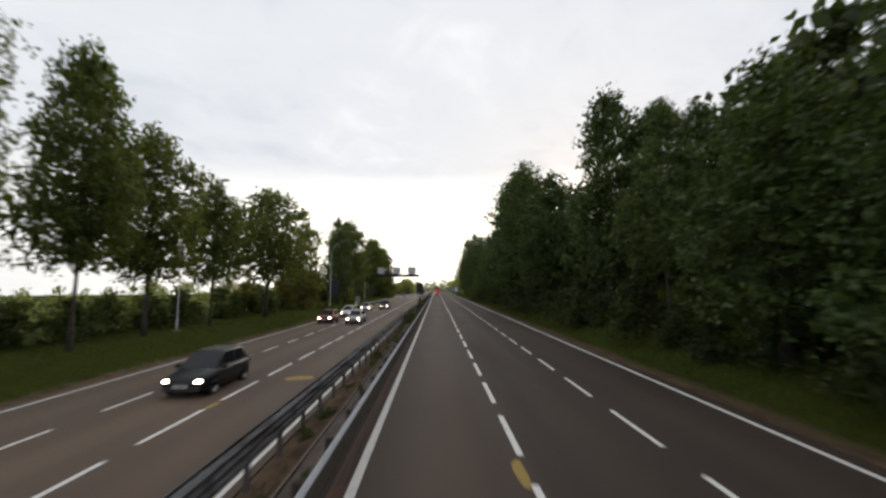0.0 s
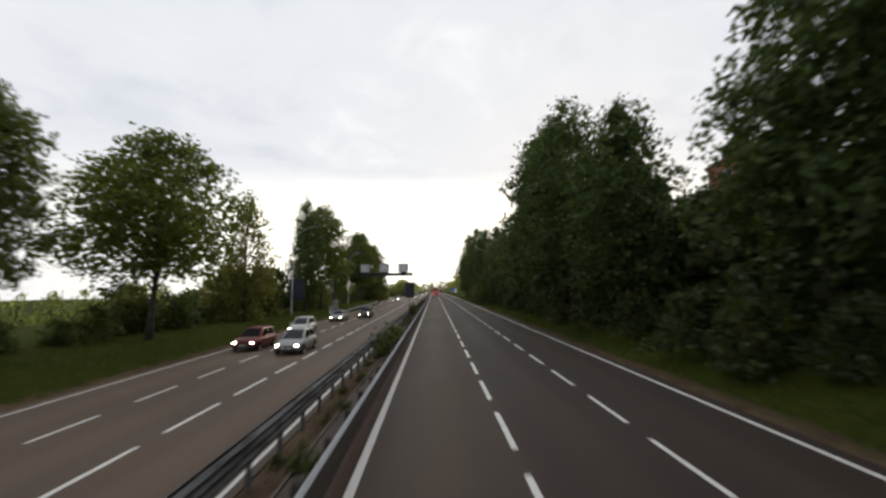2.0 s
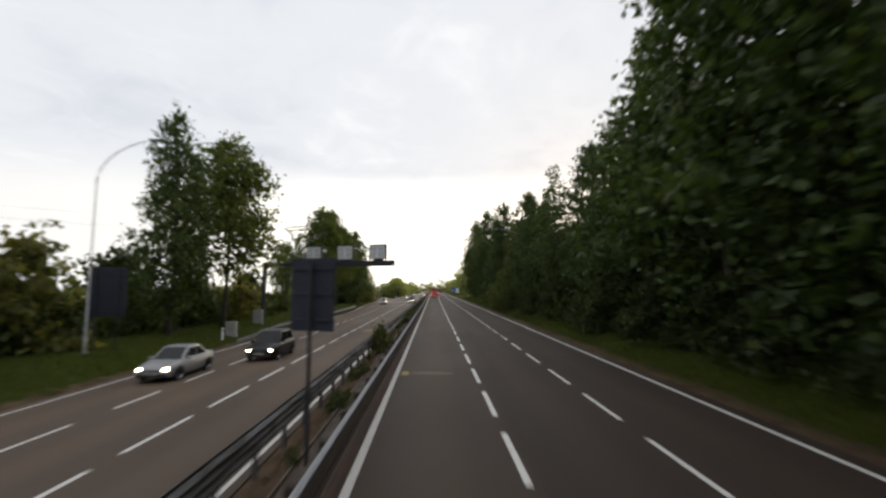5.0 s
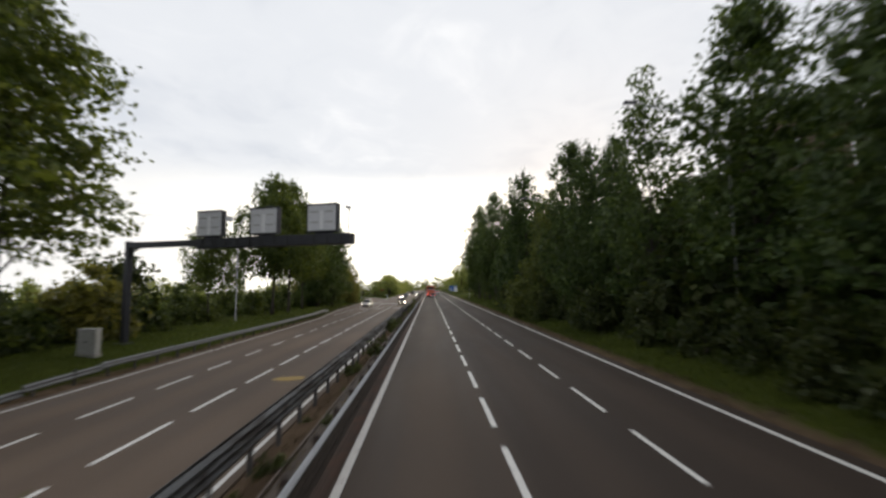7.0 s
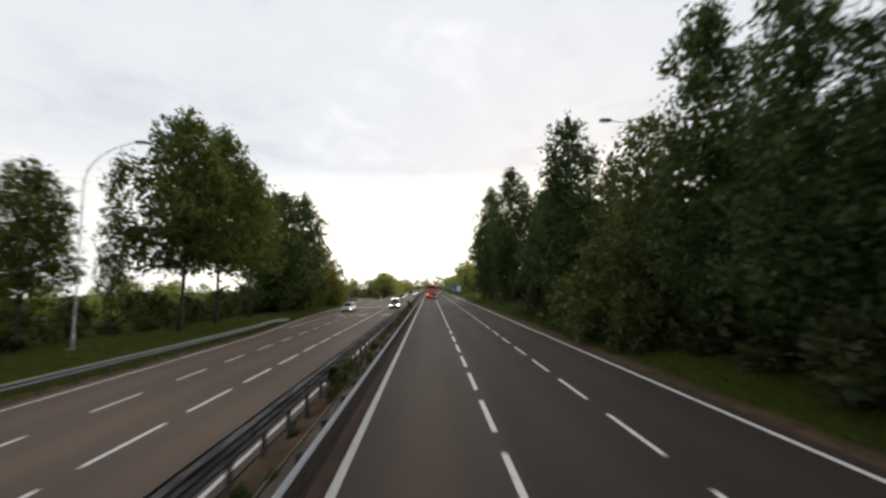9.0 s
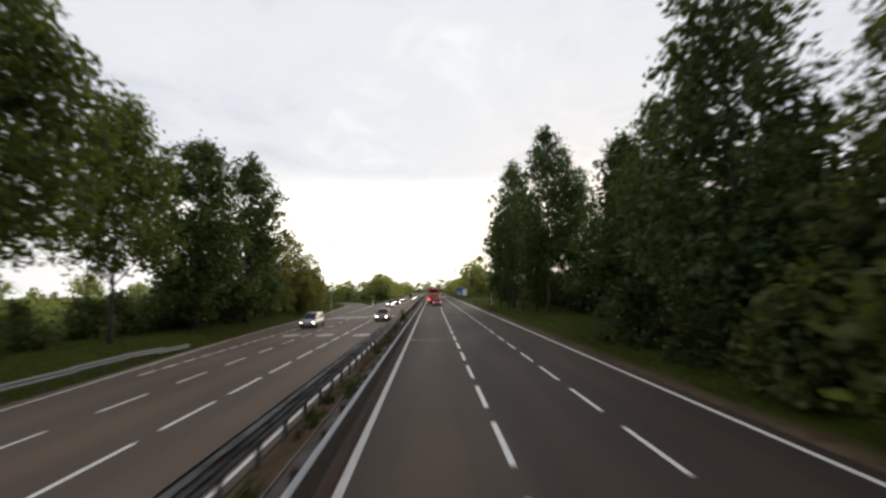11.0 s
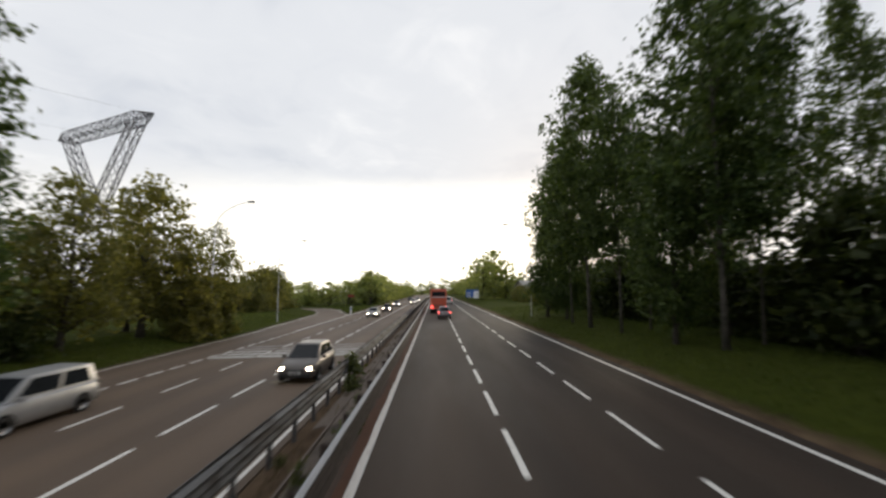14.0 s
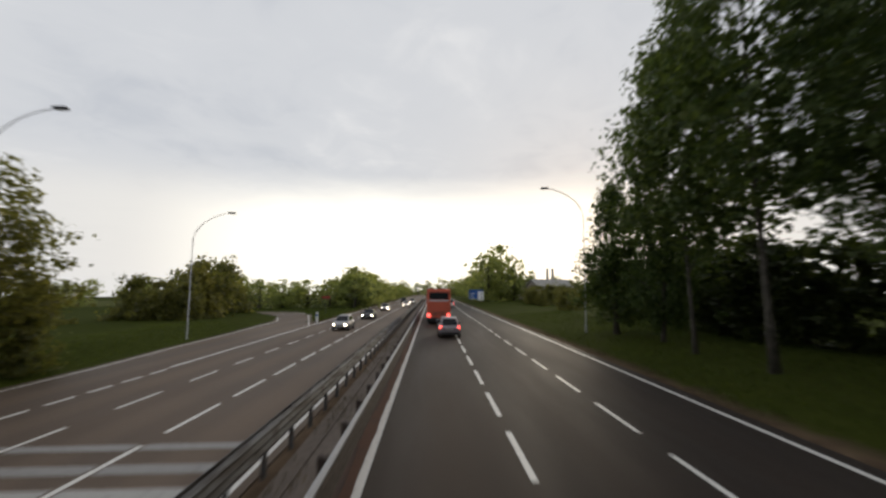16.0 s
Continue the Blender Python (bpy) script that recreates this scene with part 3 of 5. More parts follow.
def paint_patch(label, x, y, hx, hy, height, mat, fringe=0.25):
    """A blot of old paint with a ragged rim."""
    n = 26
    verts = [(0, 0, 0.009)]
    for k in range(n):
        a = 2 * math.pi * k / n
        w = 1 + fringe * noise.noise((3 * math.cos(a), 3 * math.sin(a), x + y))
        px, py = hx * w * math.cos(a), hy * w * math.sin(a)
        verts.append((px, py, 0.009 + height(x + px) - height(x)))
    ob = mesh_object("painted_mark", verts, [(0, k + 1, (k + 1) % n + 1) for k in range(n)], mat)
    ob.matrix_basis = pose(x, y, height(x))
    tagged(ob, label, "road marking", "yellow marks", "structure")


M_YELLOW = worn_paint("old_yellow_paint", (0.30, 0.19, 0.025), (0.10, 0.075, 0.035))
M_YELLOW_FAINT = worn_paint("faint_yellow_paint", (0.12, 0.085, 0.03), (0.07, 0.058, 0.042))
YELLOW = "old yellow paint mark worn into the asphalt"
for mx, my, mw in ((-4.70, 20.6, 0.68), (-4.75, 100.4, 0.76)):
    paint_patch(YELLOW, mx, my, mw, 0.46, road_left, M_YELLOW)
paint_patch("faint stretch of yellow paint across the fast lane", -4.9, 180.4, 1.05, 0.42, road_left, M_YELLOW_FAINT)
paint_patch(YELLOW, -6.36, 16.3, 0.12, 0.5, road_left, M_YELLOW)
paint_patch(YELLOW, 3.14, 9.5, 0.13, 0.7, road_right, M_YELLOW)
for my in (76.25, 155.95):
    paint_patch(YELLOW, 0.34, my, 0.17, 0.42, road_right, M_YELLOW)
    paint_patch("faint stretch of yellow paint across the fast lane", 1.5, my + 0.12, 0.95, 0.2, road_right, M_YELLOW_FAINT)


# ---- guard rails ----
def guard_rail(x, ground, top, facing, y0, y1, mat, label, gap=2.0, flare=None, double=False, lower=None, waves=2, stand=0.0):
    """Waved beam in 4 m lengths on steel posts, which may stand back on spacers; facing is the side of the traffic."""
    t = thing("guard_rail", label, "guard rail", kind="structure")
    prof = [(0.0, 0.0), (0.035, -0.02), (0.075, -0.055), (0.075, -0.085), (0.03, -0.125), (0.015, -0.155), (0.03, -0.185), (0.075, -0.225), (0.075, -0.255), (0.035, -0.29), (0.0, -0.31)]
    if waves == 3:
        prof = prof[:9] + [(0.03, -0.295), (0.015, -0.325), (0.03, -0.355), (0.075, -0.395), (0.075, -0.425), (0.035, -0.48), (0.0, -0.505)]
    bm = bmesh.new()
    L = 4.06
    inner = []
    for yy in (0.0, L):
        outer = [bm.verts.new((facing * (px + 0.05), yy, top + pz)) for px, pz in prof]
        back = [bm.verts.new((facing * (px + 0.044), yy, top + pz)) for px, pz in prof]
        inner.append((outer, back))
    for side in (0, 1):
        a, b = inner[0][side], inner[1][side]
        for k in range(len(prof) - 1):
            bm.faces.new((a[k], a[k + 1], b[k + 1], b[k]))
    for k in (0, len(prof) - 1):
        bm.faces.new((inner[0][0][k], inner[1][0][k], inner[1][1][k], inner[0][1][k]))
    # bolts at the lap
    for bz in (-0.07, -0.24):
        add_box(bm, *sorted((facing * 0.12, facing * 0.14)), 0.1, 0.14, top + bz - 0.02, top + bz + 0.02)
    off = flare or (lambda y: (0.0, 0.0))
    n = int((y1 - y0) / 4.0)
    low = part("lower_beam", bm.copy(), lower, t, "brown dirt-covered lower beam") if lower else None
    if lower:
        bm.faces.ensure_lookup_table()
        for f in bm.faces:
            f.material_index = 1 if f.calc_center_median().z < top - 0.145 else 0
    first = part("beam", bm, mat, t)
    if lower:
        first.data.materials.append(lower)
    for k in range(n):
        y = y0 + 4.0 * k
        (dx0, dz0), (dx1, dz1) = off(y), off(y + 4.0)
        m = Matrix(((1, (dx1 - dx0) / 4.0, 0, x + dx0 + 0.003 * (k % 2)), (0, 1, 0, y), (0, (dz1 - dz0) / 4.0, 1, dz0 + 0.004 * (k % 2)), (0, 0, 0, 1)))
        if k == 0:
            first.matrix_basis = m
        else:
            share("beam", first.data, t, m)
        if lower:
            drop = pose(-0.012, 0, -0.345) @ m
            if k == 0:
                low.matrix_basis = drop
            else:
                share("lower_beam", low.data, t, drop)
        if double:
            share("beam", first.data, t, m @ Matrix.Diagonal((-1, 1, 1, 1)))
    pb = bmesh.new()
    back = sorted((-facing * (stand - 0.05), -facing * (stand + 0.05)))
    add_box(pb, *(back if stand else (-0.05, 0.05)), -0.045 if stand else -0.035, 0.045 if stand else 0.035, ground - 0.25, top - (0.16 if stand else 0.02))
    if stand:
        add_box(pb, *sorted((-facing * (stand - 0.052), facing * 0.029)), -0.05, 0.05, top - 0.30, top - 0.17)
    add_box(pb, *sorted((facing * 0.03, facing * 0.062)), -0.05, 0.05, top - 0.26, top - 0.05)
    post = None
    for k in range(int((y1 - y0) / gap)):
        y = y0 + 0.5 + gap * k
        dx, dz = off(y)
        m = pose(x + dx, y, dz, 1.5 * math.sin(k * 3.7), 1.5 * math.sin(k * 2.3))
        if post is None:
            post = part("post", pb, M_POST_RUST if stand else M_POST, t)
            post.matrix_basis = m
        else:
            share("post", post.data, t, m)
    return t


guard_rail(-0.42, -0.10, 0.82, 1, -12, 360, M_RAIL, "pale galvanised guard rail with a dirt-brown lower beam", gap=1.9, lower=M_RAIL_DIRT, stand=0.20)
strip("soil_strip", lambda y: (-0.50, -0.115), lambda x: -0.02 + (x + 0.12) / 2.38 * 0.44, M_GUTTER, "dark brown dirt gathered under the guard rail", "ground", y0=-40, y1=420, lift=0.022)
strip("soil_strip", lambda y: (-0.33 + 0.05 * math.sin(y * 0.9), -0.088 + 0.022 * math.sin(y * 1.7) + 0.015 * math.sin(y * 4.1)), lambda x: road_right(x), M_GUTTER_RUST, "rust-brown dirt along the edge line", "ground", y0=158, y1=420, lift=0.012, step=0.8)
guard_rail(-2.2, -0.36, 0.68, -1, -12, 360, M_RAIL_DARK, "dirty three-waved double-sided guard rail on steel posts", gap=1.75, double=True, waves=3)


def verge_rail(y):
    e = outer_edge(y) + 13.5
    end = smooth(8, 0, y - 94) if y < 102 else smooth(-8, 0, y - 158)
    return e - 0.3 * end, -0.55 * end


guard_rail(-14.5, -0.85, -0.12, 1, 94.5, 158.6, M_RAIL_VERGE, "galvanised guard rail beside the grass verge, ends bent down", flare=verge_rail)


# ---- trees and shrubs ----
def leaf_cloud(name, centres, sizes, mat, parent, rng, droop=0.25):
    """Many small leaf sprays, each a folded four-cornered blade, in one crown."""
    n = len(centres)
    a = rng.normal(size=(n, 3))
    a[:, 2] -= droop
    a /= np.linalg.norm(a, axis=1)[:, None]
    b = np.cross(a, rng.normal(size=(n, 3)))
    b /= np.linalg.norm(b, axis=1)[:, None]
    c = np.cross(a, b)
    s = sizes[:, None]
    v = np.stack([centres - 0.62 * s * a, centres + 0.40 * s * b + 0.10 * s * c, centres + 0.62 * s * a, centres - 0.40 * s * b + 0.10 * s * c], axis=1).reshape(-1, 3)
    me = bpy.data.meshes.new(name)
    me.vertices.add(4 * n)
    me.vertices.foreach_set("co", v.ravel())
    me.loops.add(6 * n)
    k = 4 * np.arange(n)[:, None]
    me.loops.foreach_set("vertex_index", (k + np.array([0, 1, 2, 0, 2, 3])).ravel())
    me.polygons.add(2 * n)
    me.polygons.foreach_set("loop_start", 3 * np.arange(2 * n))
    me.update(calc_edges=True)
    me.materials.append(mat)
    ob = new(name, me)
    ob.parent = parent
    return ob


def crown_points(rng, h, base, r, shape, lobes, count, size, fill):
    """Lobes round the axis, tufts on the skin of each lobe, leaves in each tuft."""
    cs, ls = [], []
    for k in range(lobes):
        u = (k + rng.uniform(0.1, 0.9)) / lobes
        if shape == "poplar":
            prof = min(1.0, 2.6 * u + 0.5) * (1 - u ** 2.3) ** 0.7
        elif shape == "shrub":
            prof = (1 - u ** 2.5) ** 0.6
        else:
            prof = min(1.0, 4.0 * u + 0.5) * (1 - u ** 2.6) ** 0.62
        ang = k * 2.39996 + rng.uniform(-0.5, 0.5)
        lr = r * (0.17 + 0.19 * prof) * rng.uniform(0.6, 1.4)
        d = max(0.0, r * prof - 0.8 * lr) * rng.uniform(0.55 if shape == "poplar" else 0.4, 1.1)
        z = base + (h - base) * (u * 0.97 + rng.uniform(-0.03, 0.03))
        cs.append((d * math.cos(ang), d * math.sin(ang), z))
        ls.append(lr)
    cs, lr = np.array(cs), np.array(ls)
    w = lr ** 2 / (lr ** 2).sum()
    stretch = np.array([1.0, 1.0, 1.25 if shape == "poplar" else 0.9])
    tufts = max(2 * lobes, count // 12)
    pick = rng.choice(lobes, size=tufts, p=w)
    d = rng.normal(size=(tufts, 3))
    d /= np.linalg.norm(d, axis=1)[:, None]
    tc = cs[pick] + d * (lr[pick] * rng.uniform(0.3, 1.0, tufts) ** 0.5)[:, None] * stretch
    spread = size * rng.uniform(0.7, 1.5, tufts)
    at = rng.integers(tufts, size=count)
    p = tc[at] + rng.normal(size=(count, 3)) * spread[at][:, None] * np.array([1.0, 1.0, 0.75])
    s = size * rng.uniform(0.6, 1.35, count)
    # larger sprays deep inside each lobe close the crown
    deep = rng.random(count) < fill
    p[deep] = cs[pick][at][deep] + d[at][deep] * (lr[pick][at][deep] * rng.uniform(0.1, 0.6, deep.sum()))[:, None]
    s[deep] *= 1.9
    p[:, 2] = np.maximum(p[:, 2], 0.12)
    return p, s, cs, lr


PROTO = {}


def build_plant(kind, variant):
    spec = {
        "plane": dict(h=16.0, base=5.0, r=5.4, shape="round", lobes=52, count=15600, size=0.24, leaf=M_LEAF, bark=M_BARK, trunk=0.17),
        "poplar": dict(h=24.0, base=6.3, r=5.2, shape="poplar", lobes=60, count=15000, size=0.24, leaf=M_LEAF_POPLAR, bark=M_BARK_PALE, trunk=0.135),
        "sparse": dict(h=17.0, base=3.0, r=4.3, shape="poplar", lobes=44, count=5600, size=0.27, leaf=M_LEAF_POPLAR, bark=M_BARK, trunk=0.16),
        "wood": dict(h=18.0, base=1.6, r=5.4, shape="round", lobes=58, count=15300, size=0.25, leaf=M_LEAF_WOOD, bark=M_BARK, trunk=0.28),
        "light": dict(h=12.0, base=1.5, r=3.6, shape="round", lobes=38, count=5000, size=0.27, leaf=M_LEAF_LIGHT, bark=M_BARK, trunk=0.20),
        "olive": dict(h=12.0, base=1.5, r=3.6, shape="round", lobes=38, count=5600, size=0.25, leaf=M_LEAF_OLIVE, bark=M_BARK, trunk=0.20),
        "olive_bush": dict(h=3.0, base=0.05, r=1.9, shape="shrub", lobes=16, count=2000, size=0.19, leaf=M_LEAF_OLIVE, bark=M_BARK, trunk=0.05),
        "back": dict(h=15.0, base=0.8, r=5.2, shape="round", lobes=34, count=1500, size=0.78, leaf=M_LEAF_SHRUB, bark=M_BARK, trunk=0.25),
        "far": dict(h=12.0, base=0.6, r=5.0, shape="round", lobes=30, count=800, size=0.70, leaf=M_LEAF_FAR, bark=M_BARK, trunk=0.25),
        "shrub": dict(h=3.0, base=0.05, r=1.9, shape="shrub", lobes=18, count=720, size=0.32, leaf=M_LEAF_SHRUB, bark=M_BARK, trunk=0.05),
        "hedge": dict(h=3.0, base=0.05, r=1.9, shape="shrub", lobes=18, count=720, size=0.30, leaf=M_LEAF_HEDGE, bark=M_BARK, trunk=0.05),
        "under": dict(h=3.0, base=0.05, r=1.9, shape="shrub", lobes=22, count=1550, size=0.195, leaf=M_LEAF_SHRUB, bark=M_BARK, trunk=0.05),
        "bush": dict(h=3.0, base=0.05, r=1.9, shape="shrub", lobes=16, count=2000, size=0.19, leaf=M_LEAF_LIGHT, bark=M_BARK, trunk=0.05),
        "weed": dict(h=1.0, base=0.02, r=0.55, shape="shrub", lobes=10, count=280, size=0.13, leaf=M_LEAF_WEED, bark=M_BARK, trunk=0.015),
    }[kind]
    rng = np.random.default_rng(sum(map(ord, kind)) * 17 + variant * 101)
    low = kind in ("shrub", "hedge", "under", "bush", "olive_bush", "weed")
    names = {"plane": "plane_tree", "poplar": "poplar_tree", "wood": "woodland_tree", "sparse": "woodland_tree", "light": "young_tree", "olive": "young_tree", "olive_bush": "bush", "back": "woodland_tree", "far": "distant_tree", "shrub": "undergrowth_bush", "hedge": "hedge_bush", "under": "undergrowth_bush", "bush": "bush", "weed": "median_weed"}
    labels = {
        "plane": "tall broadleaf tree with a dark green crown on the grass verge",
        "poplar": "very tall poplar with a bare pale trunk on mown grass",
        "wood": "tall dense dark green roadside tree among undergrowth",
        "sparse": "tall thin-leaved roadside tree with sky between its branches",
        "light": "light green feathery young tree beside the hedge",
        "olive": "olive-green thin-leaved young tree at the edge of the wood",
        "olive_bush": "rounded olive-green bush at the edge of the wood",
        "back": "shadowy tree in the dense wood behind the verge",
        "far": "distant hazy green tree near the horizon",
        "shrub": "dark overgrown bush in the shade of the wood",
        "hedge": "green overgrown hedge bush behind the grass verge",
        "under": "dark leafy undergrowth bush at the foot of the roadside wood",
        "bush": "rounded yellowish-green bush on rough grass",
        "weed": "wild green weed growing between the guard rails",
    }
    t = thing(names[kind], labels[kind], "bush" if low else "tree")
    h, base, r = spec["h"] * rng.uniform(0.95, 1.05), spec["base"], spec["r"] * rng.uniform(0.9, 1.1)
    pts, sizes, cs, lr = crown_points(rng, h, base, r, spec["shape"], spec["lobes"], spec["count"], spec["size"], {"poplar": 0.06, "plane": 0.035, "light": 0.0, "olive": 0.0, "sparse": 0.0}.get(kind, 0.11))
    bm = bmesh.new()
    bend = rng.uniform(-0.35, 0.35, 2) * (0.2 if low else 1.0)
    steps = 7
    axis = [(bend[0] * math.sin(3 * k / steps), bend[1] * math.sin(2.3 * k / steps), -0.3 + (0.9 * h + 0.3) * k / steps) for k in range(steps + 1)]
    tr = spec["trunk"]
    add_tube(bm, axis, [tr * (1.45 if k == 0 else 1.0) * (1 - 0.93 * (k / steps) ** 0.8) + 0.01 for k in range(steps + 1)], 9)
    order = np.argsort(-lr)[: (8 if low else 22)]
    for i in order:
        end = Vector(cs[i])
        z0 = max(0.15, base * 0.75, end.z - rng.uniform(0.9, 2.4) * (0.3 if low else 1.0) - 0.4 * math.hypot(end.x, end.y))
        f = min(0.98, (z0 + 0.3) / (0.9 * h + 0.3)) * steps
        k = min(int(f), steps - 1)
        a = Vector(axis[k]).lerp(Vector(axis[k + 1]), f - k)
        mid = a.lerp(end, 0.5) + Vector((0, 0, 0.12 * (end - a).length))
        rr = tr * (1 - 0.85 * (f / steps) ** 0.8) * 0.5
        add_tube(bm, [a, mid, end], [rr, rr * 0.6, rr * 0.15 + 0.004], 5)
    part("trunk" if not low else "stem", bm, spec["bark"], t, smooth=True)
    leaf_cloud("crown", pts, sizes, spec["leaf"], t, rng)
    return t, h


def plant(kind, variant, x, y, height, wide=1.0, turn=None, z=None, label="", group=""):
    key = (kind, variant)
    if turn is None:
        turn = (x * 37.0 + y * 91.0) % 360
    made = None
    if key not in PROTO:
        PROTO[key] = build_plant(kind, variant)
        made = PROTO[key][0]
    ob, h0 = PROTO[key]
    s = height / h0
    gz = land(x, y) if z is None else z
    m = pose(x, y, gz - 0.05, 0, 0, turn) @ Matrix.Diagonal((s * wide, s * wide, s, 1))
    if made:
        made.matrix_basis = m
    else:
        made = again(ob, m)
    return tagged(made, label, group=group)


R = random.Random(7)

# row on the verge of the oncoming side: place along, height, width factor, kind
LEFT_ROW = [
    (17.5, 18.5, 0.66, "plane"), (26, 18.0, 0.66, "plane"), (33.5, 15.8, 0.90, "plane"), (42, 13.8, 0.82, "plane"),
    (54, 15.6, 1.42, "plane"), (72, 15.2, 0.72, "light"), (93.4, 18.6, 0.66, "wood"), (101.7, 19.2, 1.1, "plane"), (128.5, 11.4, 0.90, "plane"),
    (140.3, 19.0, 0.96, "plane"), (146, 19.6, 0.85, "plane"), (156, 17.5, 0.80, "plane"), (166.5, 18.5, 1.08, "wood"), (177, 20.0, 1.03, "wood"),
]
for i, (y, h, w, kind) in enumerate(LEFT_ROW):
    plant(kind, i % 4, -22.6 if y == 128.5 else -20.0 - 0.6 * (y > 160) + 0.5 * math.sin(i * 2.1), y, h, w, group="trees along the oncoming verge")
for i, (x, y, h, w) in enumerate([(-22, 188, 11, 1.2), (-22.3, 196, 13.6, 1.2), (-21.2, 204.5, 10.4, 1.25), (-20.8, 199, 9.5, 1.2), (-27, 201, 10, 1.3), (-26, 190, 9, 1.3), (-27, 178, 9.5, 1.3)]):
    plant("light", i % 4, x, y, h, w, group="young trees by the slip road")

plant("sparse", 1, -23.2, 136.6, 14.6, 0.42, group="trees along the oncoming verge")

# hedge behind it
for i in range(66):
    y = -6 + 3.0 * i
    x = -24.2 + 0.9 * math.sin(i * 1.7)
    h = (3.1 if y < 34 else 2.6 if y < 112 else 2.1) + 0.6 * math.sin(i * 0.9) + 0.5 * math.sin(i * 2.3)
    plant("hedge", i % 4, x, y, h, 1.15, group="hedge along the verge")
for i in range(26):
    plant("hedge", i % 4, -27.5 - R.random() * 6, R.uniform(60, 180), R.uniform(2.5, 4.5), 1.2, group="hedge along the verge")
for i, (x, y, h) in enumerate([(-22.5, 112, 5.2), (-24, 117, 6.0), (-23, 73, 6.5), (-25, 79, 7.5), (-24, 85, 7), (-26, 96, 7.5), (-25, 60, 4), (-24, 104, 5.5)]):
    plant("under" if i % 2 else "bush", i % 3, x, y, h, 0.95, group="bushes by the hedge")

for i, (x, y, h) in enumerate([(-22.4, 168, 4.4), (-22.8, 172, 4.0), (-22.2, 176.5, 4.6), (-22.6, 181, 4.2), (-21.8, 185, 3.6), (-24.5, 174, 5.2), (-24.8, 180, 5.4)]):
    plant("under", i % 4, x, y, h, 1.0, group="bushes by the hedge")

# bushes past the young trees, beside the slip road
for i, (x, y, h, w) in enumerate([(-19.6, 197.5, 2.6, 1.0), (-19.5, 200.4, 3.0, 1.0), (-20.0, 205.5, 2.8, 1.1), (-33, 237, 4.6, 1.2), (-30, 238, 4.6, 1.1), (-31, 242, 6.6, 1.1), (-33, 248, 7.8, 1.05), (-34, 255, 8.2, 1.05), (-36, 260, 8.0, 1.1), (-39, 257, 7.5, 1.1), (-44, 232, 5.0, 1.2), (-38, 240, 5.4, 1.2), (-50, 226, 4.6, 1.3)]):
    plant("bush", i % 3, x, y, h, w, group="bushes beside the slip road")
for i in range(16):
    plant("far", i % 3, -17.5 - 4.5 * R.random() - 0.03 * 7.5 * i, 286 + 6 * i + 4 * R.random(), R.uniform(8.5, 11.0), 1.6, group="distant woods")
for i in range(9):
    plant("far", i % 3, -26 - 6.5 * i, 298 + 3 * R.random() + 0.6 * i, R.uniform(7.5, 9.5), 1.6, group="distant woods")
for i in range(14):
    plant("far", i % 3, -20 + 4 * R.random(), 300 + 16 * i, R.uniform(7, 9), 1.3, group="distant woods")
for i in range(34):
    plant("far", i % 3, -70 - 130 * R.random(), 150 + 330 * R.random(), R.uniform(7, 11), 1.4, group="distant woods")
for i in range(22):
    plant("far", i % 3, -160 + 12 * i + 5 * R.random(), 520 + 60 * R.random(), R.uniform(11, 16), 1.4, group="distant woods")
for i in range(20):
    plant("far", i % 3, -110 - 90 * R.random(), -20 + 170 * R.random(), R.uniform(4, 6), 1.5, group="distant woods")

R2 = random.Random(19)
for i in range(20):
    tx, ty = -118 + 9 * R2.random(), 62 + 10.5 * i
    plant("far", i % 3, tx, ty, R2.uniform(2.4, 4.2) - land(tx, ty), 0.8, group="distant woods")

# near side: tall wall of trees
RIGHT_ROW = [
    (2, 15.5, 14.5), (10, 15.3, 14.5), (18, 15.5, 13.4), (26.5, 15.5, 15.5), (38, 16.9, 21.7), (53, 15.4, 17.8), (62, 14.5, 22.5), (70, 15.6, 23), (78, 16.0, 24),
    (86, 17, 22), (93, 17.6, 18.0), (101, 18.2, 18.6), (107.8, 15.9, 17.4), (113.5, 16.6, 15.4), (117.5, 16.0, 15.9), (123.5, 16.3, 18.5), (131, 16.6, 15.6), (138.5, 17.8, 14.8), (146, 16.4, 21), (154, 17.2, 17), (160.5, 18, 17),
]
RIGHT_KIND = {107.8: "sparse", 113.5: "wood", 117.5: "wood", 123.5: "wood", 131: "olive", 138.5: "olive"}
RIGHT_WIDE = {38: 0.90, 62: 1.36, 70: 1.22, 93: 0.9, 101: 1.02, 107.8: 0.8, 113.5: 0.72, 117.5: 0.80, 123.5: 0.80, 131: 0.82, 138.5: 0.82, 146: 0.9}
for i, (y, x, h) in enumerate(RIGHT_ROW):
    kind = RIGHT_KIND.get(y, "poplar" if (i - (y > 110)) % 3 == 0 else "wood")
    plant(kind, i % 4, x, y, h - land(x, y), RIGHT_WIDE.get(y, 1.12), group="roadside wood")
for i, (y, x, h) in enumerate([(24, 20, 15), (29, 19.5, 16.5), (31, 23, 16), (36, 20.2, 19.5)]):
    plant("wood", i % 4, x, y, h - land(x, y), 1.0, group="roadside wood")
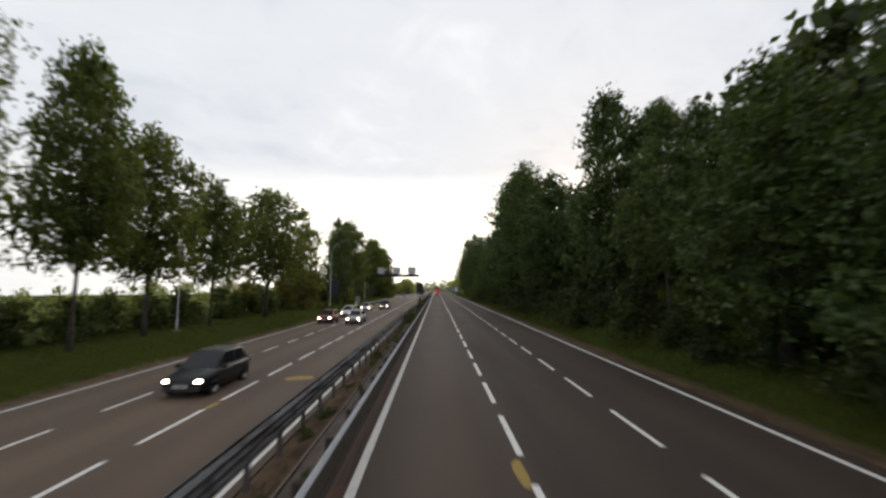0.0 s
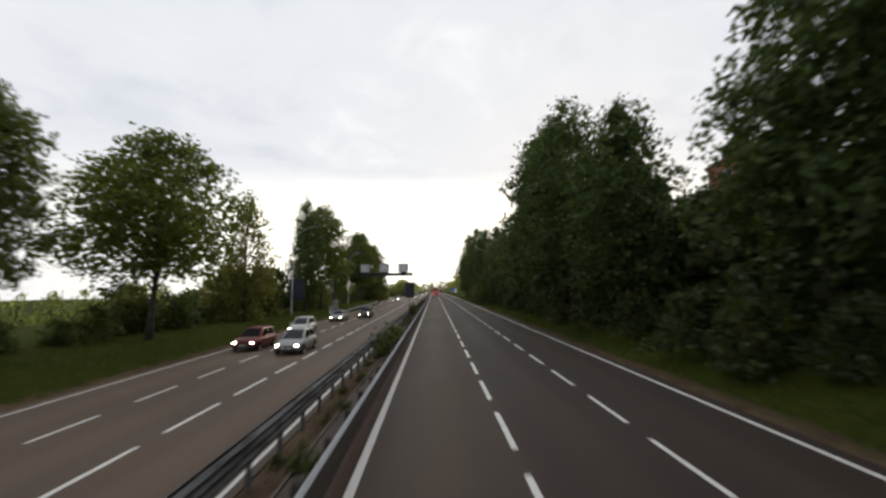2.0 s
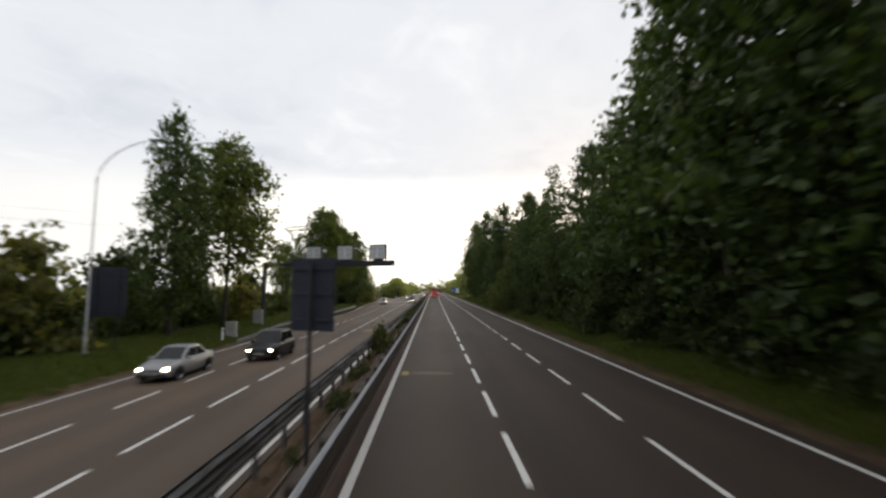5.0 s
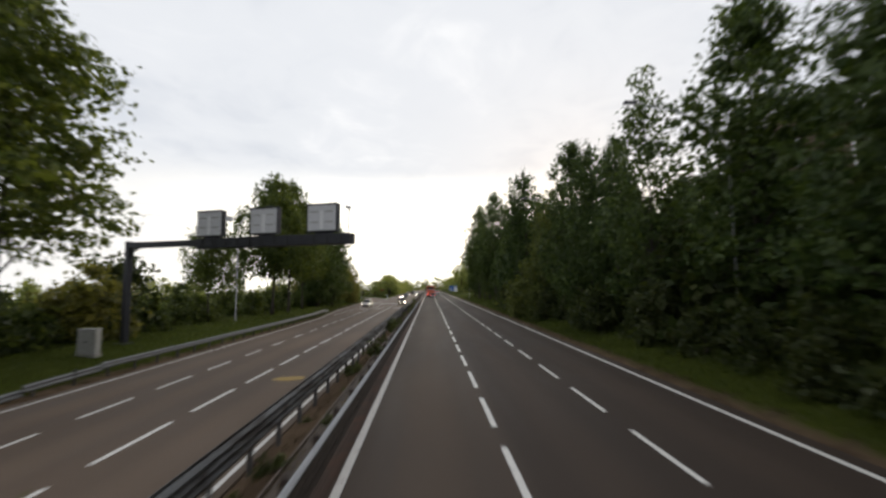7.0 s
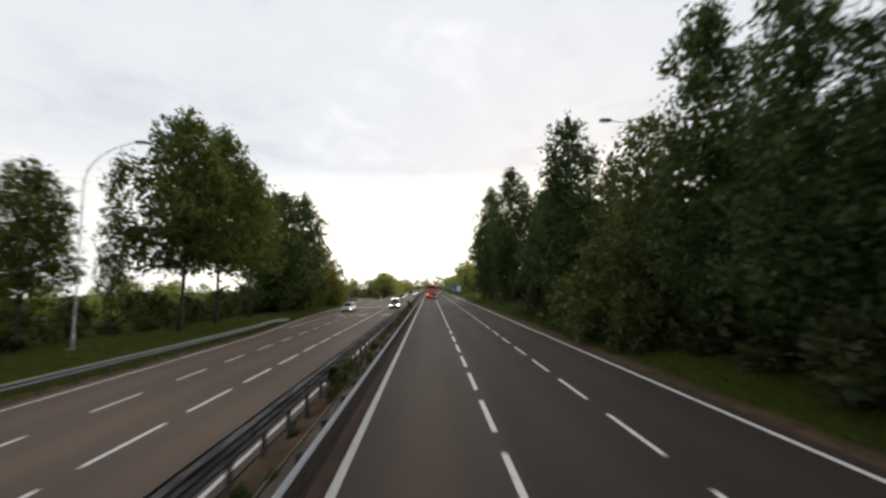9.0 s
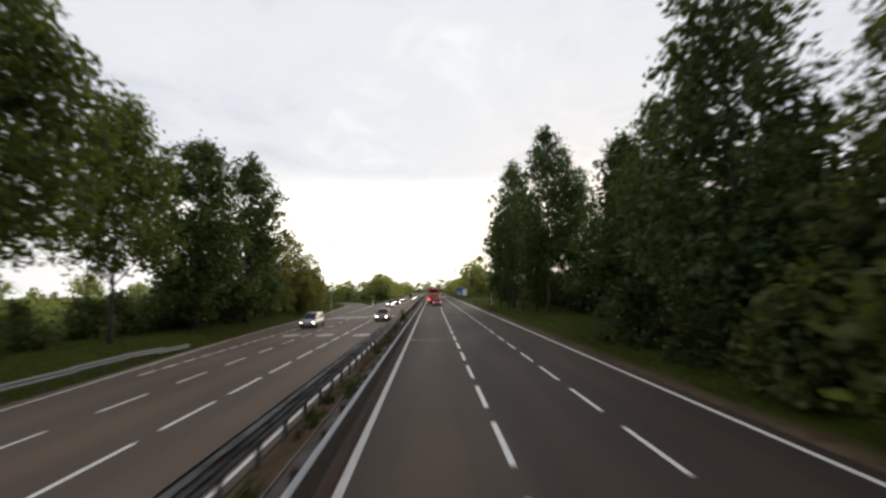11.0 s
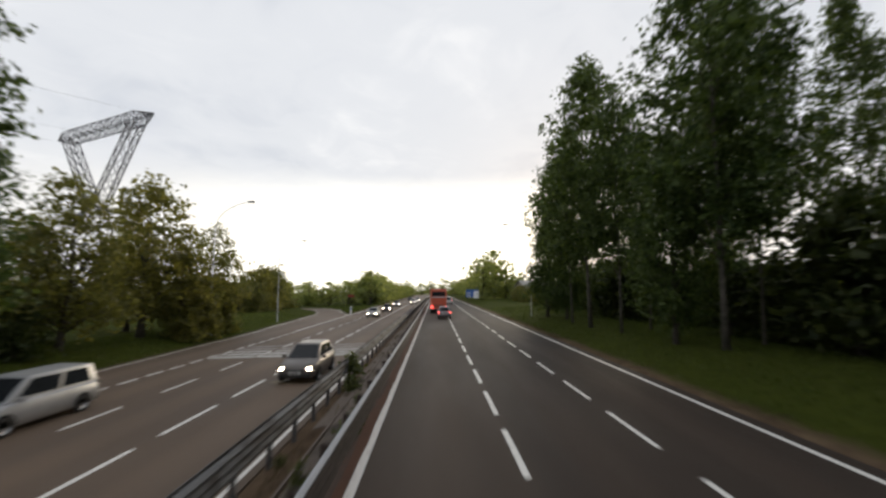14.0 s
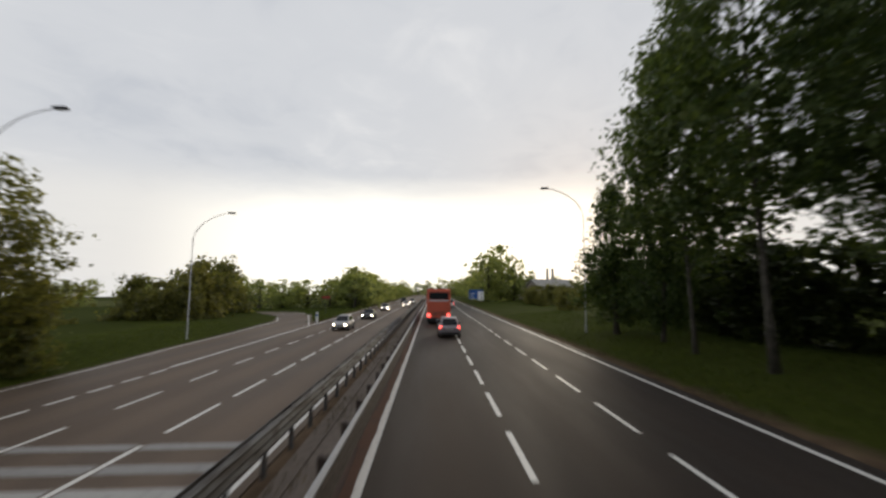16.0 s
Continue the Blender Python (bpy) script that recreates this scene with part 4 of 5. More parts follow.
for i, (y, x, h, w) in enumerate([(168, 20.5, 15, 0.85), (184.4, 17.7, 26.3, 1.16), (194.8, 16.4, 21.5, 0.84), (200.2, 15.9, 26.4, 1.14), (206, 16.1, 21.5, 0.98), (196.5, 19.6, 17.0, 0.8), (185.6, 20.8, 24.4, 0.72), (180, 27.7, 21.5, 0.82), (180.6, 31.2, 21.2, 0.75), (188, 29.7, 24, 0.82), (202, 29, 26, 0.9)]):
    plant("poplar", i % 4, x, y, h, w, group="poplars on the grass")
for i, (y, x, h, w) in enumerate([(187.8, 16.8, 14.0, 0.72), (211, 17.0, 14.8, 0.62), (216.5, 16.2, 12.6, 1.02), (203, 30, 7.6, 1.1), (196.5, 26.5, 7.6, 1.1)]):
    plant("wood", (i + 2) % 4, x, y, h, w, group="poplars on the grass")
for i in range(40):
    y = -4 + 4.4 * i
    bx, bh = 22.5 + 6 * R.random(), R.uniform(11, 15)
    if 104 < y < 124:
        bh *= 0.84
    if 34 < y < 66:
        bx, bh = bx + 14, bh * 0.6
    plant("back", i % 4, bx, y + 2 * R.random(), bh, 1.0, group="roadside wood")
for i in range(34):
    y = 158 + 2.4 * i
    plant("back", i % 4, 23.0 + 6 * R.random(), y, R.uniform(7.4, 9.2) if y < 183 else R.uniform(5.2, 6.0) if y < 204 else R.uniform(6.2, 7.4), 1.4, group="roadside wood")
for i in range(46):
    y = -4 + 3.5 * i
    plant("under", i % 4, 14.0 + 1.6 * R.random(), y + R.random(), R.uniform(1.8, 3.8), 1.1, group="undergrowth")
for i in range(40):
    y = -2 + 4.0 * i
    plant("shrub", i % 4, 17.5 + 3.0 * R.random(), y + R.random(), R.uniform(3.5, 6.5), 1.1, group="undergrowth")
for i, (x, y, h) in enumerate([(19.5, 40, 5.2), (20.5, 44, 5.6), (21, 48, 5.8), (21.5, 52, 5.8), (23, 46, 5.4), (24, 50, 5.4), (23, 55, 5.4), (18.5, 45, 4.2), (25, 42, 5.2), (25, 60, 6.2), (22.5, 57.5, 5.6), (27, 65, 6.5), (24, 63, 6.0)]):
    plant("back", i % 4, x, y, h, 1.3, group="undergrowth")
for i, (x, y, h) in enumerate([(13.6, 127, 3.4), (13.9, 131, 4.6), (13.7, 135, 3.8), (14.2, 139, 4.2), (14.6, 133, 6.0)]):
    plant("olive_bush", i % 3, x, y, h, 1.0, group="undergrowth")
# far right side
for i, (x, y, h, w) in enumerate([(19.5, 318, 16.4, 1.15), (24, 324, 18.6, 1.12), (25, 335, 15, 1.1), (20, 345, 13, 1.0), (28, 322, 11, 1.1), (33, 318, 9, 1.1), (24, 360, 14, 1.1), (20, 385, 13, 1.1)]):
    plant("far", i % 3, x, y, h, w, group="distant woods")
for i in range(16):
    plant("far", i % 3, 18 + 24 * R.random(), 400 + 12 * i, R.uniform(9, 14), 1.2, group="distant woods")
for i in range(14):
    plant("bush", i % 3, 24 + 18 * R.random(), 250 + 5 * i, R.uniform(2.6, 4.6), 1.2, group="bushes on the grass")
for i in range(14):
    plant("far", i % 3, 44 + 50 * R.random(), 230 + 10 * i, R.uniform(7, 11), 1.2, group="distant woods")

for i, (x, y, h) in enumerate([(27, 285, 4.2), (31, 288, 4.6), (35, 291, 4.4), (39, 293, 4.8), (43, 297, 5.0), (33, 280, 3.6)]):
    plant("bush", i % 3, x, y, h, 1.3, group="bushes on the grass")

# weeds between the rails
for i, (x, y, h, w) in enumerate([(-1.3, 46.5, 1.25, 1.3), (-1.5, 48.5, 1.4, 1.4), (-1.2, 50.5, 1.2, 1.4), (-1.4, 53, 1.0, 1.3), (-1.75, 83.9, 1.75, 0.72), (-1.6, 84.8, 1.2, 0.8), (-1.4, 105, 0.9, 1.3), (-1.9, 119.5, 1.0, 1.5), (-1.8, 121, 0.8, 1.5), (-1.3, 31, 0.6, 1.2), (-1.4, 72, 0.5, 1.3), (-1.2, 141, 0.6, 1.3), (-1.3, 156, 0.8, 1.1), (-1.4, 158, 0.55, 1.3), (-1.95, 179.0, 1.15, 1.1), (-1.7, 177.6, 0.6, 1.4)]):
    plant("weed", i % 3, x, y, h, w, group="weeds in the median")
for i in range(54):
    plant("weed", i % 3, -1.78 + 0.18 * math.sin(i * 3.3), -6 + 3.3 * i + 2 * R.random(), R.uniform(0.15, 0.42), R.uniform(1.0, 1.9), group="weeds in the median")
for i in range(76):
    plant("weed", i % 3, -1.3 + 0.65 * math.sin(i * 5.1), -4 + 2.4 * i + 2 * R.random(), R.uniform(0.2, 0.55), R.uniform(0.8, 1.5), group="weeds in the median")


def grass_blades(name, spots, mat, label, height, seed):
    """Grass as thin single blades, all in one mesh."""
    rng = np.random.default_rng(seed)
    n = len(spots)
    base = np.array(spots)
    hgt = height * rng.uniform(0.5, 1.4, n)
    ang = rng.uniform(0, 2 * math.pi, n)
    w = 0.35 * hgt * 0.3
    side = np.stack([np.cos(ang), np.sin(ang), np.zeros(n)], 1) * w[:, None]
    lean = rng.normal(0, 0.35, (n, 3)) * hgt[:, None]
    lean[:, 2] = hgt
    v = np.stack([base - side, base + side, base + lean], 1).reshape(-1, 3)
    me = bpy.data.meshes.new(name)
    me.vertices.add(3 * n)
    me.vertices.foreach_set("co", v.ravel())
    me.loops.add(3 * n)
    me.loops.foreach_set("vertex_index", np.arange(3 * n))
    me.polygons.add(n)
    me.polygons.foreach_set("loop_start", 3 * np.arange(n))
    me.update(calc_edges=True)
    me.materials.append(mat)
    tagged(new(name, me), label, "grass", kind="stuff")


rg = random.Random(3)


def spots(count, xa, xb, ya, yb, clump=0.0):
    out = []
    for _ in range(count):
        y = rg.uniform(ya, yb)
        x = rg.uniform(xa(y), xb(y))
        if clump and noise.noise((x * 0.9, y * 0.5, 8.0)) < clump - 0.25:
            continue
        out.append((x, y, land(x, y) - 0.02))
    return out


grass_blades("verge_grass", spots(70000, lambda y: 12.0, lambda y: 15.5 if y < 160 else 22.0, 0, 250), M_GRASS, "mown green grass on the verge beside the slow lane", 0.17, 1)
grass_blades("verge_grass", spots(60000, lambda y: outer_edge(y) - 8.0, lambda y: outer_edge(y) - 1.3, 8, 235), M_GRASS, "rough green grass on the verge of the oncoming side", 0.17, 2)
grass_blades("verge_grass", spots(9000, lambda y: gore(y) + 0.4, lambda y: -14.1, 242, 300), M_GRASS, "green grass on the island beside the slip road", 0.3, 5)
grass_blades("dry_grass", spots(16000, lambda y: 11.2, lambda y: 12.3, 0, 230, 0.2), M_DRY_GRASS, "dry brownish grass along the asphalt edge", 0.12, 3)
grass_blades("dry_grass", spots(16000, lambda y: -2.0, lambda y: -0.6, 0, 230, 0.25), M_DRY_GRASS, "dry grass and litter between the guard rails", 0.16, 4)
grass_blades("dry_grass", spots(9000, lambda y: outer_edge(y) - 1.4, lambda y: outer_edge(y) - 0.6, 8, 200, 0.2), M_DRY_GRASS, "dry grass along the outer edge of the asphalt", 0.12, 6)


# ---- street lamps ----
def street_lamp(label, m, reach=1.0):
    t = thing("street_lamp", label, "street lamp", "street lamps", m)
    part("pole", tube([(0, 0, -0.2), (0, 0, 0.9), (0, 0, 0.92), (0, 0, 10.2)], [0.09, 0.09, 0.055, 0.038], 12), M_LAMP_STEEL, t, smooth=True)
    pts = [(0, 0, 10.18)]
    for k in range(1, 11):
        a = radians(9 * k * 0.86)
        pts.append((reach * 3.75 * (1 - math.cos(a)) * 1.08, 0, 10.2 + 2.75 * math.sin(a)))
    part("arm", tube(pts, [0.040 - 0.0014 * k for k in range(11)], 9), M_LAMP_STEEL, t, smooth=True)
    ex, ez = pts[-1][0], pts[-1][2]
    head = bmesh.new()
    add_box(head, ex - 0.10, ex + 0.56, -0.14, 0.14, ez - 0.06, ez + 0.09, 0.05)
    h = part("lamp_head", head, M_DARK_STEEL, t, "dark grey lamp head")
    part("lens", box(ex + 0.08, ex + 0.48, -0.10, 0.10, ez - 0.085, ez - 0.058, 0.01), M_LENS, h)
    part("base_plate", box(-0.2, 0.2, -0.2, 0.2, -0.05, 0.03, 0.008), M_LAMP_STEEL, t)
    return t


lamp = street_lamp("tall grey street lamp with a curved arm on the verge", pose(-20.3, 37.4, land(-20.3, 37.4)))
for lx, ly in ((-19.0, 83.9), (-20.0, 129.3), (-20.0, 202.3), (-20.6, 221.5)):
    again(lamp, pose(lx, ly, land(lx, ly) - (1.4 if ly > 210 else 0)))
lamp_wood = street_lamp("grey street lamp reaching out of the roadside wood", pose(16.9, 101.3, land(16.9, 101.3) - 0.6, 0, 0, 180), 1.5)
again(lamp_wood, pose(16.9, 126.2, 0.25, 0, 0, 180))
again(lamp, pose(14.6, 219, land(14.6, 219) - 0.3, 0, 0, 180))


# ---- message sign gantry over the oncoming lanes ----
def gantry():
    gx, gy = -19.0, 110.4
    t = thing("sign_gantry", "dark steel cantilever gantry with three grey message cabinets", "sign gantry", at=pose(gx, gy, land(gx, gy), 0, 0, -17.4) @ Matrix.Diagonal((0.95, 1, 1, 1)))
    zb = 6.68 - land(gx, gy)
    part("post", box(-0.19, 0.19, -0.19, 0.19, -0.3, zb + 0.05, 0.03), M_DARK_STEEL, t)
    part("base_plate", box(-0.45, 0.45, -0.45, 0.45, -0.1, 0.05, 0.015), M_DARK_STEEL, t)
    part("footing", box(-0.8, 0.8, -0.8, 0.8, -0.6, -0.06, 0.03), M_CONCRETE, t, "pale concrete footing")
    part("arm", box(0.2, 6.3, -0.2, 0.2, zb - 0.42, zb - 0.03, 0.02), M_DARK_STEEL, t)
    part("bracket", tube([(0.1, 0, zb - 1.2), (0.35, 0, zb - 0.62), (0.95, 0, zb - 0.38)], [0.1, 0.1, 0.08], 8), M_DARK_STEEL, t)
    beam = part("walkway_beam", box(6.3, 17.8, -0.35, 0.35, zb - 0.62, zb + 0.0, 0.02), M_DARK_STEEL, t)
    for k in range(12):
        x = 6.8 + k * 0.95
        part("rib", box(x - 0.03, x + 0.03, -0.39, -0.352, zb - 0.58, zb - 0.04), M_TRIM, beam)
    for k, x in enumerate((7.3, 11.6, 15.85)):
        c = part("message_cabinet", box(x - 1.06, x + 1.06, -0.28, 0.06, zb + 0.12, zb + 1.78, 0.02), M_DARK_STEEL, t)
        part("back_panel", box(x - 0.97, x + 0.97, -0.32, -0.282, zb + 0.20, zb + 1.70, 0.008), M_VMS_FACE, c, "light grey sheet-metal back")
        part("centre_strip", box(x - 0.09, x + 0.09, -0.345, -0.322, zb + 0.26, zb + 1.34, 0.004), M_VMS_PALE, c, "white strip")
        for s in (-1, 1):
            for zz in (0.66, 1.28):
                part("louvre", box(x + s * 0.5 - 0.27, x + s * 0.5 + 0.27, -0.34, -0.322, zb + zz, zb + zz + 0.07, 0.004), M_CABINET, c)
        for rim, edge in (("rim_top", (x - 1.07, x + 1.07, zb + 1.74, zb + 1.80)), ("rim_bottom", (x - 1.07, x + 1.07, zb + 0.10, zb + 0.17))):
            part(rim, box(edge[0], edge[1], -0.36, -0.284, edge[2], edge[3], 0.006), M_DARK_STEEL, c)
        part("mount", box(x - 0.6, x + 0.6, -0.12, 0.05, zb + 0.001, zb + 0.122), M_DARK_STEEL, c)
    mast = part("mast", tube([(17.55, 0, zb - 0.02), (17.55, 0, zb + 1.55)], 0.03, 8), M_LAMP_STEEL, t)
    part("camera_box", box(17.45, 17.65, -0.28, 0.1, zb + 1.45, zb + 1.6, 0.02), M_VMS_PALE, mast)
    part("service_box", box(8.5, 8.85, -0.2, 0.1, zb + 1.1, zb + 1.4, 0.02), M_VMS_PALE, t, "small white box")


gantry()


# ---- roadside boxes and signs ----
def cabinet(x, y, w, d, h, label):
    z = land(x, y)
    t = thing("roadside_cabinet", label, "cabinet", "roadside cabinets", pose(x, y, z, 0, 0, 8))
    b = part("body", box(-w / 2, w / 2, -d / 2, d / 2, 0.1, h, 0.015), M_CABINET, t)
    part("plinth", box(-w / 2 - 0.05, w / 2 + 0.05, -d / 2 - 0.05, d / 2 + 0.05, -0.3, 0.1, 0.01), M_CONCRETE, t)
    part("lid", box(-w / 2 - 0.04, w / 2 + 0.04, -d / 2 - 0.04, d / 2 + 0.04, h, h + 0.06, 0.015), M_CABINET, t)
    for s in (-1, 1):
        dr = part("door", box(min(0.01 * s, s * (w / 2 - 0.04)), max(0.01 * s, s * (w / 2 - 0.04)), -d / 2 - 0.022, -d / 2 - 0.002, 0.16, h - 0.05, 0.004), M_CABINET, t)
        part("handle", box(s * 0.06 - 0.012, s * 0.06 + 0.012, -d / 2 - 0.045, -d / 2 - 0.022, h * 0.5, h * 0.5 + 0.14, 0.004), M_TRIM, dr)


cabinet(-16.2, 96.3, 0.85, 0.5, 1.2, "pale grey roadside cabinet standing in the grass")
cabinet(-17.7, 105.7, 0.95, 0.5, 1.45, "grey switch cabinet beside the gantry post")

post = thing("marker_post", "short white plastic marker post in the grass", "marker post", at=pose(-15.9, 94.1, land(-15.9, 94.1)))
part("post", box(-0.09, 0.09, -0.05, 0.05, -0.2, 1.0, 0.03), M_VMS_PALE, post)
part("reflector", box(-0.05, 0.05, -0.058, -0.052, 0.72, 0.88, 0.002), M_TRIM, post)
post2 = thing("marker_post", "white bollard at the nose of the grass island", "marker post", at=pose(-13.95, 240, land(-13.95, 240)))
part("post", tube([(0, 0, -0.3), (0, 0, 1.5)], 0.16, 12), M_VMS_PALE, post2)
part("band", tube([(0, 0, 1.0), (0, 0, 1.25)], 0.168, 12), M_BLUE_SIGN, post2)


def panel_sign(name, label, x, y, z0, z1, w, face, posts, turn=0.0):
    """A sign panel on posts: frame rails at the back, sheet in front."""
    g = land(x, y)
    t = thing(name, label, "road sign", at=pose(x, y, g, 0, 0, turn))
    p = part("panel", box(-w / 2, w / 2, -0.015, 0.015, z0 - g, z1 - g, 0.008), face, t)
    for k in range(3):
        zz = z0 - g + (z1 - z0) * (0.15 + 0.35 * k)
        part("stiffener", box(-w / 2 + 0.04, w / 2 - 0.04, -0.055, -0.0155, zz - 0.03, zz + 0.03, 0.004), face, p)
    for px in posts:
        part("post", tube([(px, -0.1, -0.4), (px, -0.1, z1 - g - 0.05)], 0.045, 10), M_DARK_STEEL, t)
    return t


panel_sign("traffic_sign", "dark grey back of a tall traffic sign standing in the median", -1.16, 67.5, 2.62, 4.24, 1.06, M_PANEL_BACK, (0.0,), -15)
panel_sign("traffic_sign", "dark bluish back of a large traffic sign by the hedge", -18.6, 84.9, 1.9, 4.9, 2.0, M_PANEL_BACK, (-0.6, 0.6), 12)
bs = panel_sign("direction_sign", "blue and white direction sign far down the road", 14.0, 305, 1.2, 3.9, 4.2, M_BLUE_SIGN, (-1.6, 1.6))
part("white_field", box(0.45, 2.2, -0.075, -0.06, 0.9, 3.4, 0.004), M_VMS_PALE, bs, "white field")
for k in range(3):
    part("writing_bar", box(-1.9, -0.3 - 0.4 * (k % 2), -0.075, -0.06, 1.2 + 0.7 * k, 1.42 + 0.7 * k, 0.003), M_VMS_PALE, bs, "unreadable white bar")
rs = panel_sign("warning_sign", "small red and white sign on the grass island", -18.2, 262, 1.95, 2.4, 1.5, M_PANEL_BACK, (0.0,))
part("red_field", box(-0.72, 0.72, -0.075, -0.06, 1.95 - land(-18.2, 262) + 0.04, 2.4 - land(-18.2, 262) - 0.04, 0.004), plain("red_sign_sheet", (0.45, 0.04, 0.03), (0.55, 0.06, 0.05), 0.4), rs, "red field")


# ---- power line pylon ----
def pylon():
    px, py = -47.3, 222.0
    g = land(px, py)
    t = thing("pylon", "grey steel lattice power pylon with a forked head", "pylon", at=pose(px, py, g, 0, 0, -26.7))

    def lattice(name, ends_a, ends_b, steps, thick=0.07):
        """Four corner members between two rectangles, braced crosswise."""
        bm = bmesh.new()
        rows = [[Vector(a).lerp(Vector(b), k / steps) for a, b in zip(ends_a, ends_b)] for k in range(steps + 1)]
        for c in range(4):
            add_tube(bm, [rows[0][c], rows[-1][c]], thick, 4)
        for k in range(steps):
            for c in range(4):
                d = (c + 1) % 4
                add_tube(bm, [rows[k][c], rows[k + 1][d]], thick * 0.55, 3)
                add_tube(bm, [rows[k][d], rows[k + 1][c]], thick * 0.55, 3)
                add_tube(bm, [rows[k + 1][c], rows[k + 1][d]], thick * 0.55, 3)
        return part(name, bm, M_LATTICE, t)

    z = lambda h: h - g
    rect = lambda cx, cz, hx, hy: [(cx - hx, -hy, cz), (cx + hx, -hy, cz), (cx + hx, hy, cz), (cx - hx, hy, cz)]
    lattice("tower", rect(0, -0.2, 3.4, 3.4), rect(0, z(15.2), 1.0, 1.0), 6, 0.11)
    lattice("fork", rect(-0.4, z(15.0), 0.6, 0.9), rect(-8.6, z(26.2), 0.9, 0.7), 6, 0.09)
    lattice("fork", rect(0.4, z(15.0), 0.6, 0.9), rect(8.6, z(26.2), 0.9, 0.7), 6, 0.09)
    yz = lambda x, h, hy, hz: [(x, -hy, h - hz), (x, hy, h - hz), (x, hy, h + hz), (x, -hy, h + hz)]
    lattice("crossarm", yz(-9.2, z(26.9), 0.8, 0.75), yz(9.2, z(26.9), 0.8, 0.75), 9, 0.08)
    lattice("arm_tip", yz(9.2, z(26.9), 0.8, 0.75), yz(12.2, z(27.0), 0.1, 0.1), 3, 0.07)
    lattice("arm_tip", yz(-9.2, z(26.9), 0.8, 0.75), yz(-12.2, z(27.0), 0.1, 0.1), 3, 0.07)
    lattice("side_arm", yz(-0.8, z(14.6), 0.8, 0.5), yz(-6.4, z(14.2), 0.15, 0.12), 4, 0.07)
    lattice("side_arm", yz(0.8, z(14.6), 0.8, 0.5), yz(6.4, z(14.2), 0.15, 0.12), 4, 0.07)
    for x, h0, h1 in ((-6.2, 14.2, 17.4), (-3.6, 14.6, 17.8), (6.2, 14.2, 17.4)):
        part("insulator", tube([(x, 0, z(h0)), (x, 0, z(h1))], 0.17, 8), M_TRIM, t)
    for x, h in ((-12.1, 26.9), (12.1, 26.9), (0.0, 26.0), (-6.2, 17.4), (6.2, 17.4)):
        for s in (-1,):
            part("wire", tube([(x, s * 260 * k / 12, z(h) - 9 * 4 * (k / 12) * (1 - k / 12)) for k in range(13)], 0.010, 4), M_TRIM, t)


pylon()


# ---- houses ----
def window(parent, x, y, z, w, h, face):
    """A framed pane set in a wall that faces -x (0) or -y (1)."""
    def b(u0, u1, d0, d1, z0, z1):
        return box(x + d0, x + d1, y + u0, y + u1, z0, z1) if face == 0 else box(x + u0, x + u1, y + d0, y + d1, z0, z1)
    f = part("window", b(-w / 2, w / 2, -0.06, 0.02, z - h / 2, z + h / 2), M_VMS_PALE, parent, "white window frame")
    part("pane", b(-w / 2 + 0.07, -0.03, -0.075, -0.062, z - h / 2 + 0.07, z + h / 2 - 0.07), M_GLASS, f)
    part("pane", b(0.03, w / 2 - 0.07, -0.075, -0.062, z - h / 2 + 0.07, z + h / 2 - 0.07), M_GLASS, f)
    part("sill", b(-w / 2 - 0.08, w / 2 + 0.08, -0.14, 0.0, z - h / 2 - 0.08, z - h / 2 - 0.002), M_CONCRETE, f)


def gable_roof(bm, x0, x1, y0, y1, z0, rise, over=0.5, thick=0.18):
    """Ridge along x."""
    ym = (y0 + y1) / 2
    for s, ye in ((-1, y0), (1, y1)):
        slope = rise / (ym - y0)
        e = ye + s * over
        ze = z0 - slope * over
        lo = [(x0 - over, e, ze), (x1 + over, e, ze), (x1 + over, ym, z0 + rise), (x0 - over, ym, z0 + rise)]
        vs = [bm.verts.new(p) for p in lo] + [bm.verts.new((p[0], p[1], p[2] + thick)) for p in lo]
        for q in ((0, 1, 2, 3), (4, 5, 6, 7), (0, 1, 5, 4), (1, 2, 6, 5), (2, 3, 7, 6), (3, 0, 4, 7)):
            bm.faces.new([vs[i] for i in q])
    return bm


def house(label, x, y, base, w, d, eaves, rise, wall_mat, chimney, turn=0.0, storeys=2, roof_mat=None, name="house"):
    t = thing(name, label, "house" if name == "house" else "building", at=pose(x, y, base, 0, 0, turn))
    bm = box(-w / 2, w / 2, -d / 2, d / 2, -1.5, eaves)
    for xx in (-w / 2, w / 2):
        bm.faces.new([bm.verts.new(p) for p in ((xx, -d / 2, eaves), (xx, d / 2, eaves), (xx, 0, eaves + rise - 0.02))])
    wall = part("wall", bm, wall_mat, t)
    part("roof", gable_roof(bmesh.new(), -w / 2, w / 2, -d / 2, d / 2, eaves + 0.02, rise), roof_mat or M_ROOF, t)
    for cx, cy, cw, top in chimney:
        ridge = eaves + rise * (1 - abs(cy) / (d / 2))
        c = part("chimney", box(cx - cw / 2, cx + cw / 2, cy - cw / 2, cy + cw / 2, ridge - 0.9, ridge + top, 0.05), M_CONCRETE, t, "broad pale chimney")
        part("cap", box(cx - cw / 2 - 0.1, cx + cw / 2 + 0.1, cy - cw / 2 - 0.1, cy + cw / 2 + 0.1, ridge + top + 0.002, ridge + top + 0.16, 0.02), M_CONCRETE, c)
    for s in range(storeys):
        z = eaves - 1.5 - 2.9 * s
        for k in range(3):
            window(wall, -w / 2 + w * (k + 0.6) / 3.2, -d / 2, z, 1.5, 1.4, 1)
            window(wall, -w / 2, -d / 2 + d * (k + 0.6) / 3.2, z, 1.4, 1.4, 0)
    return t


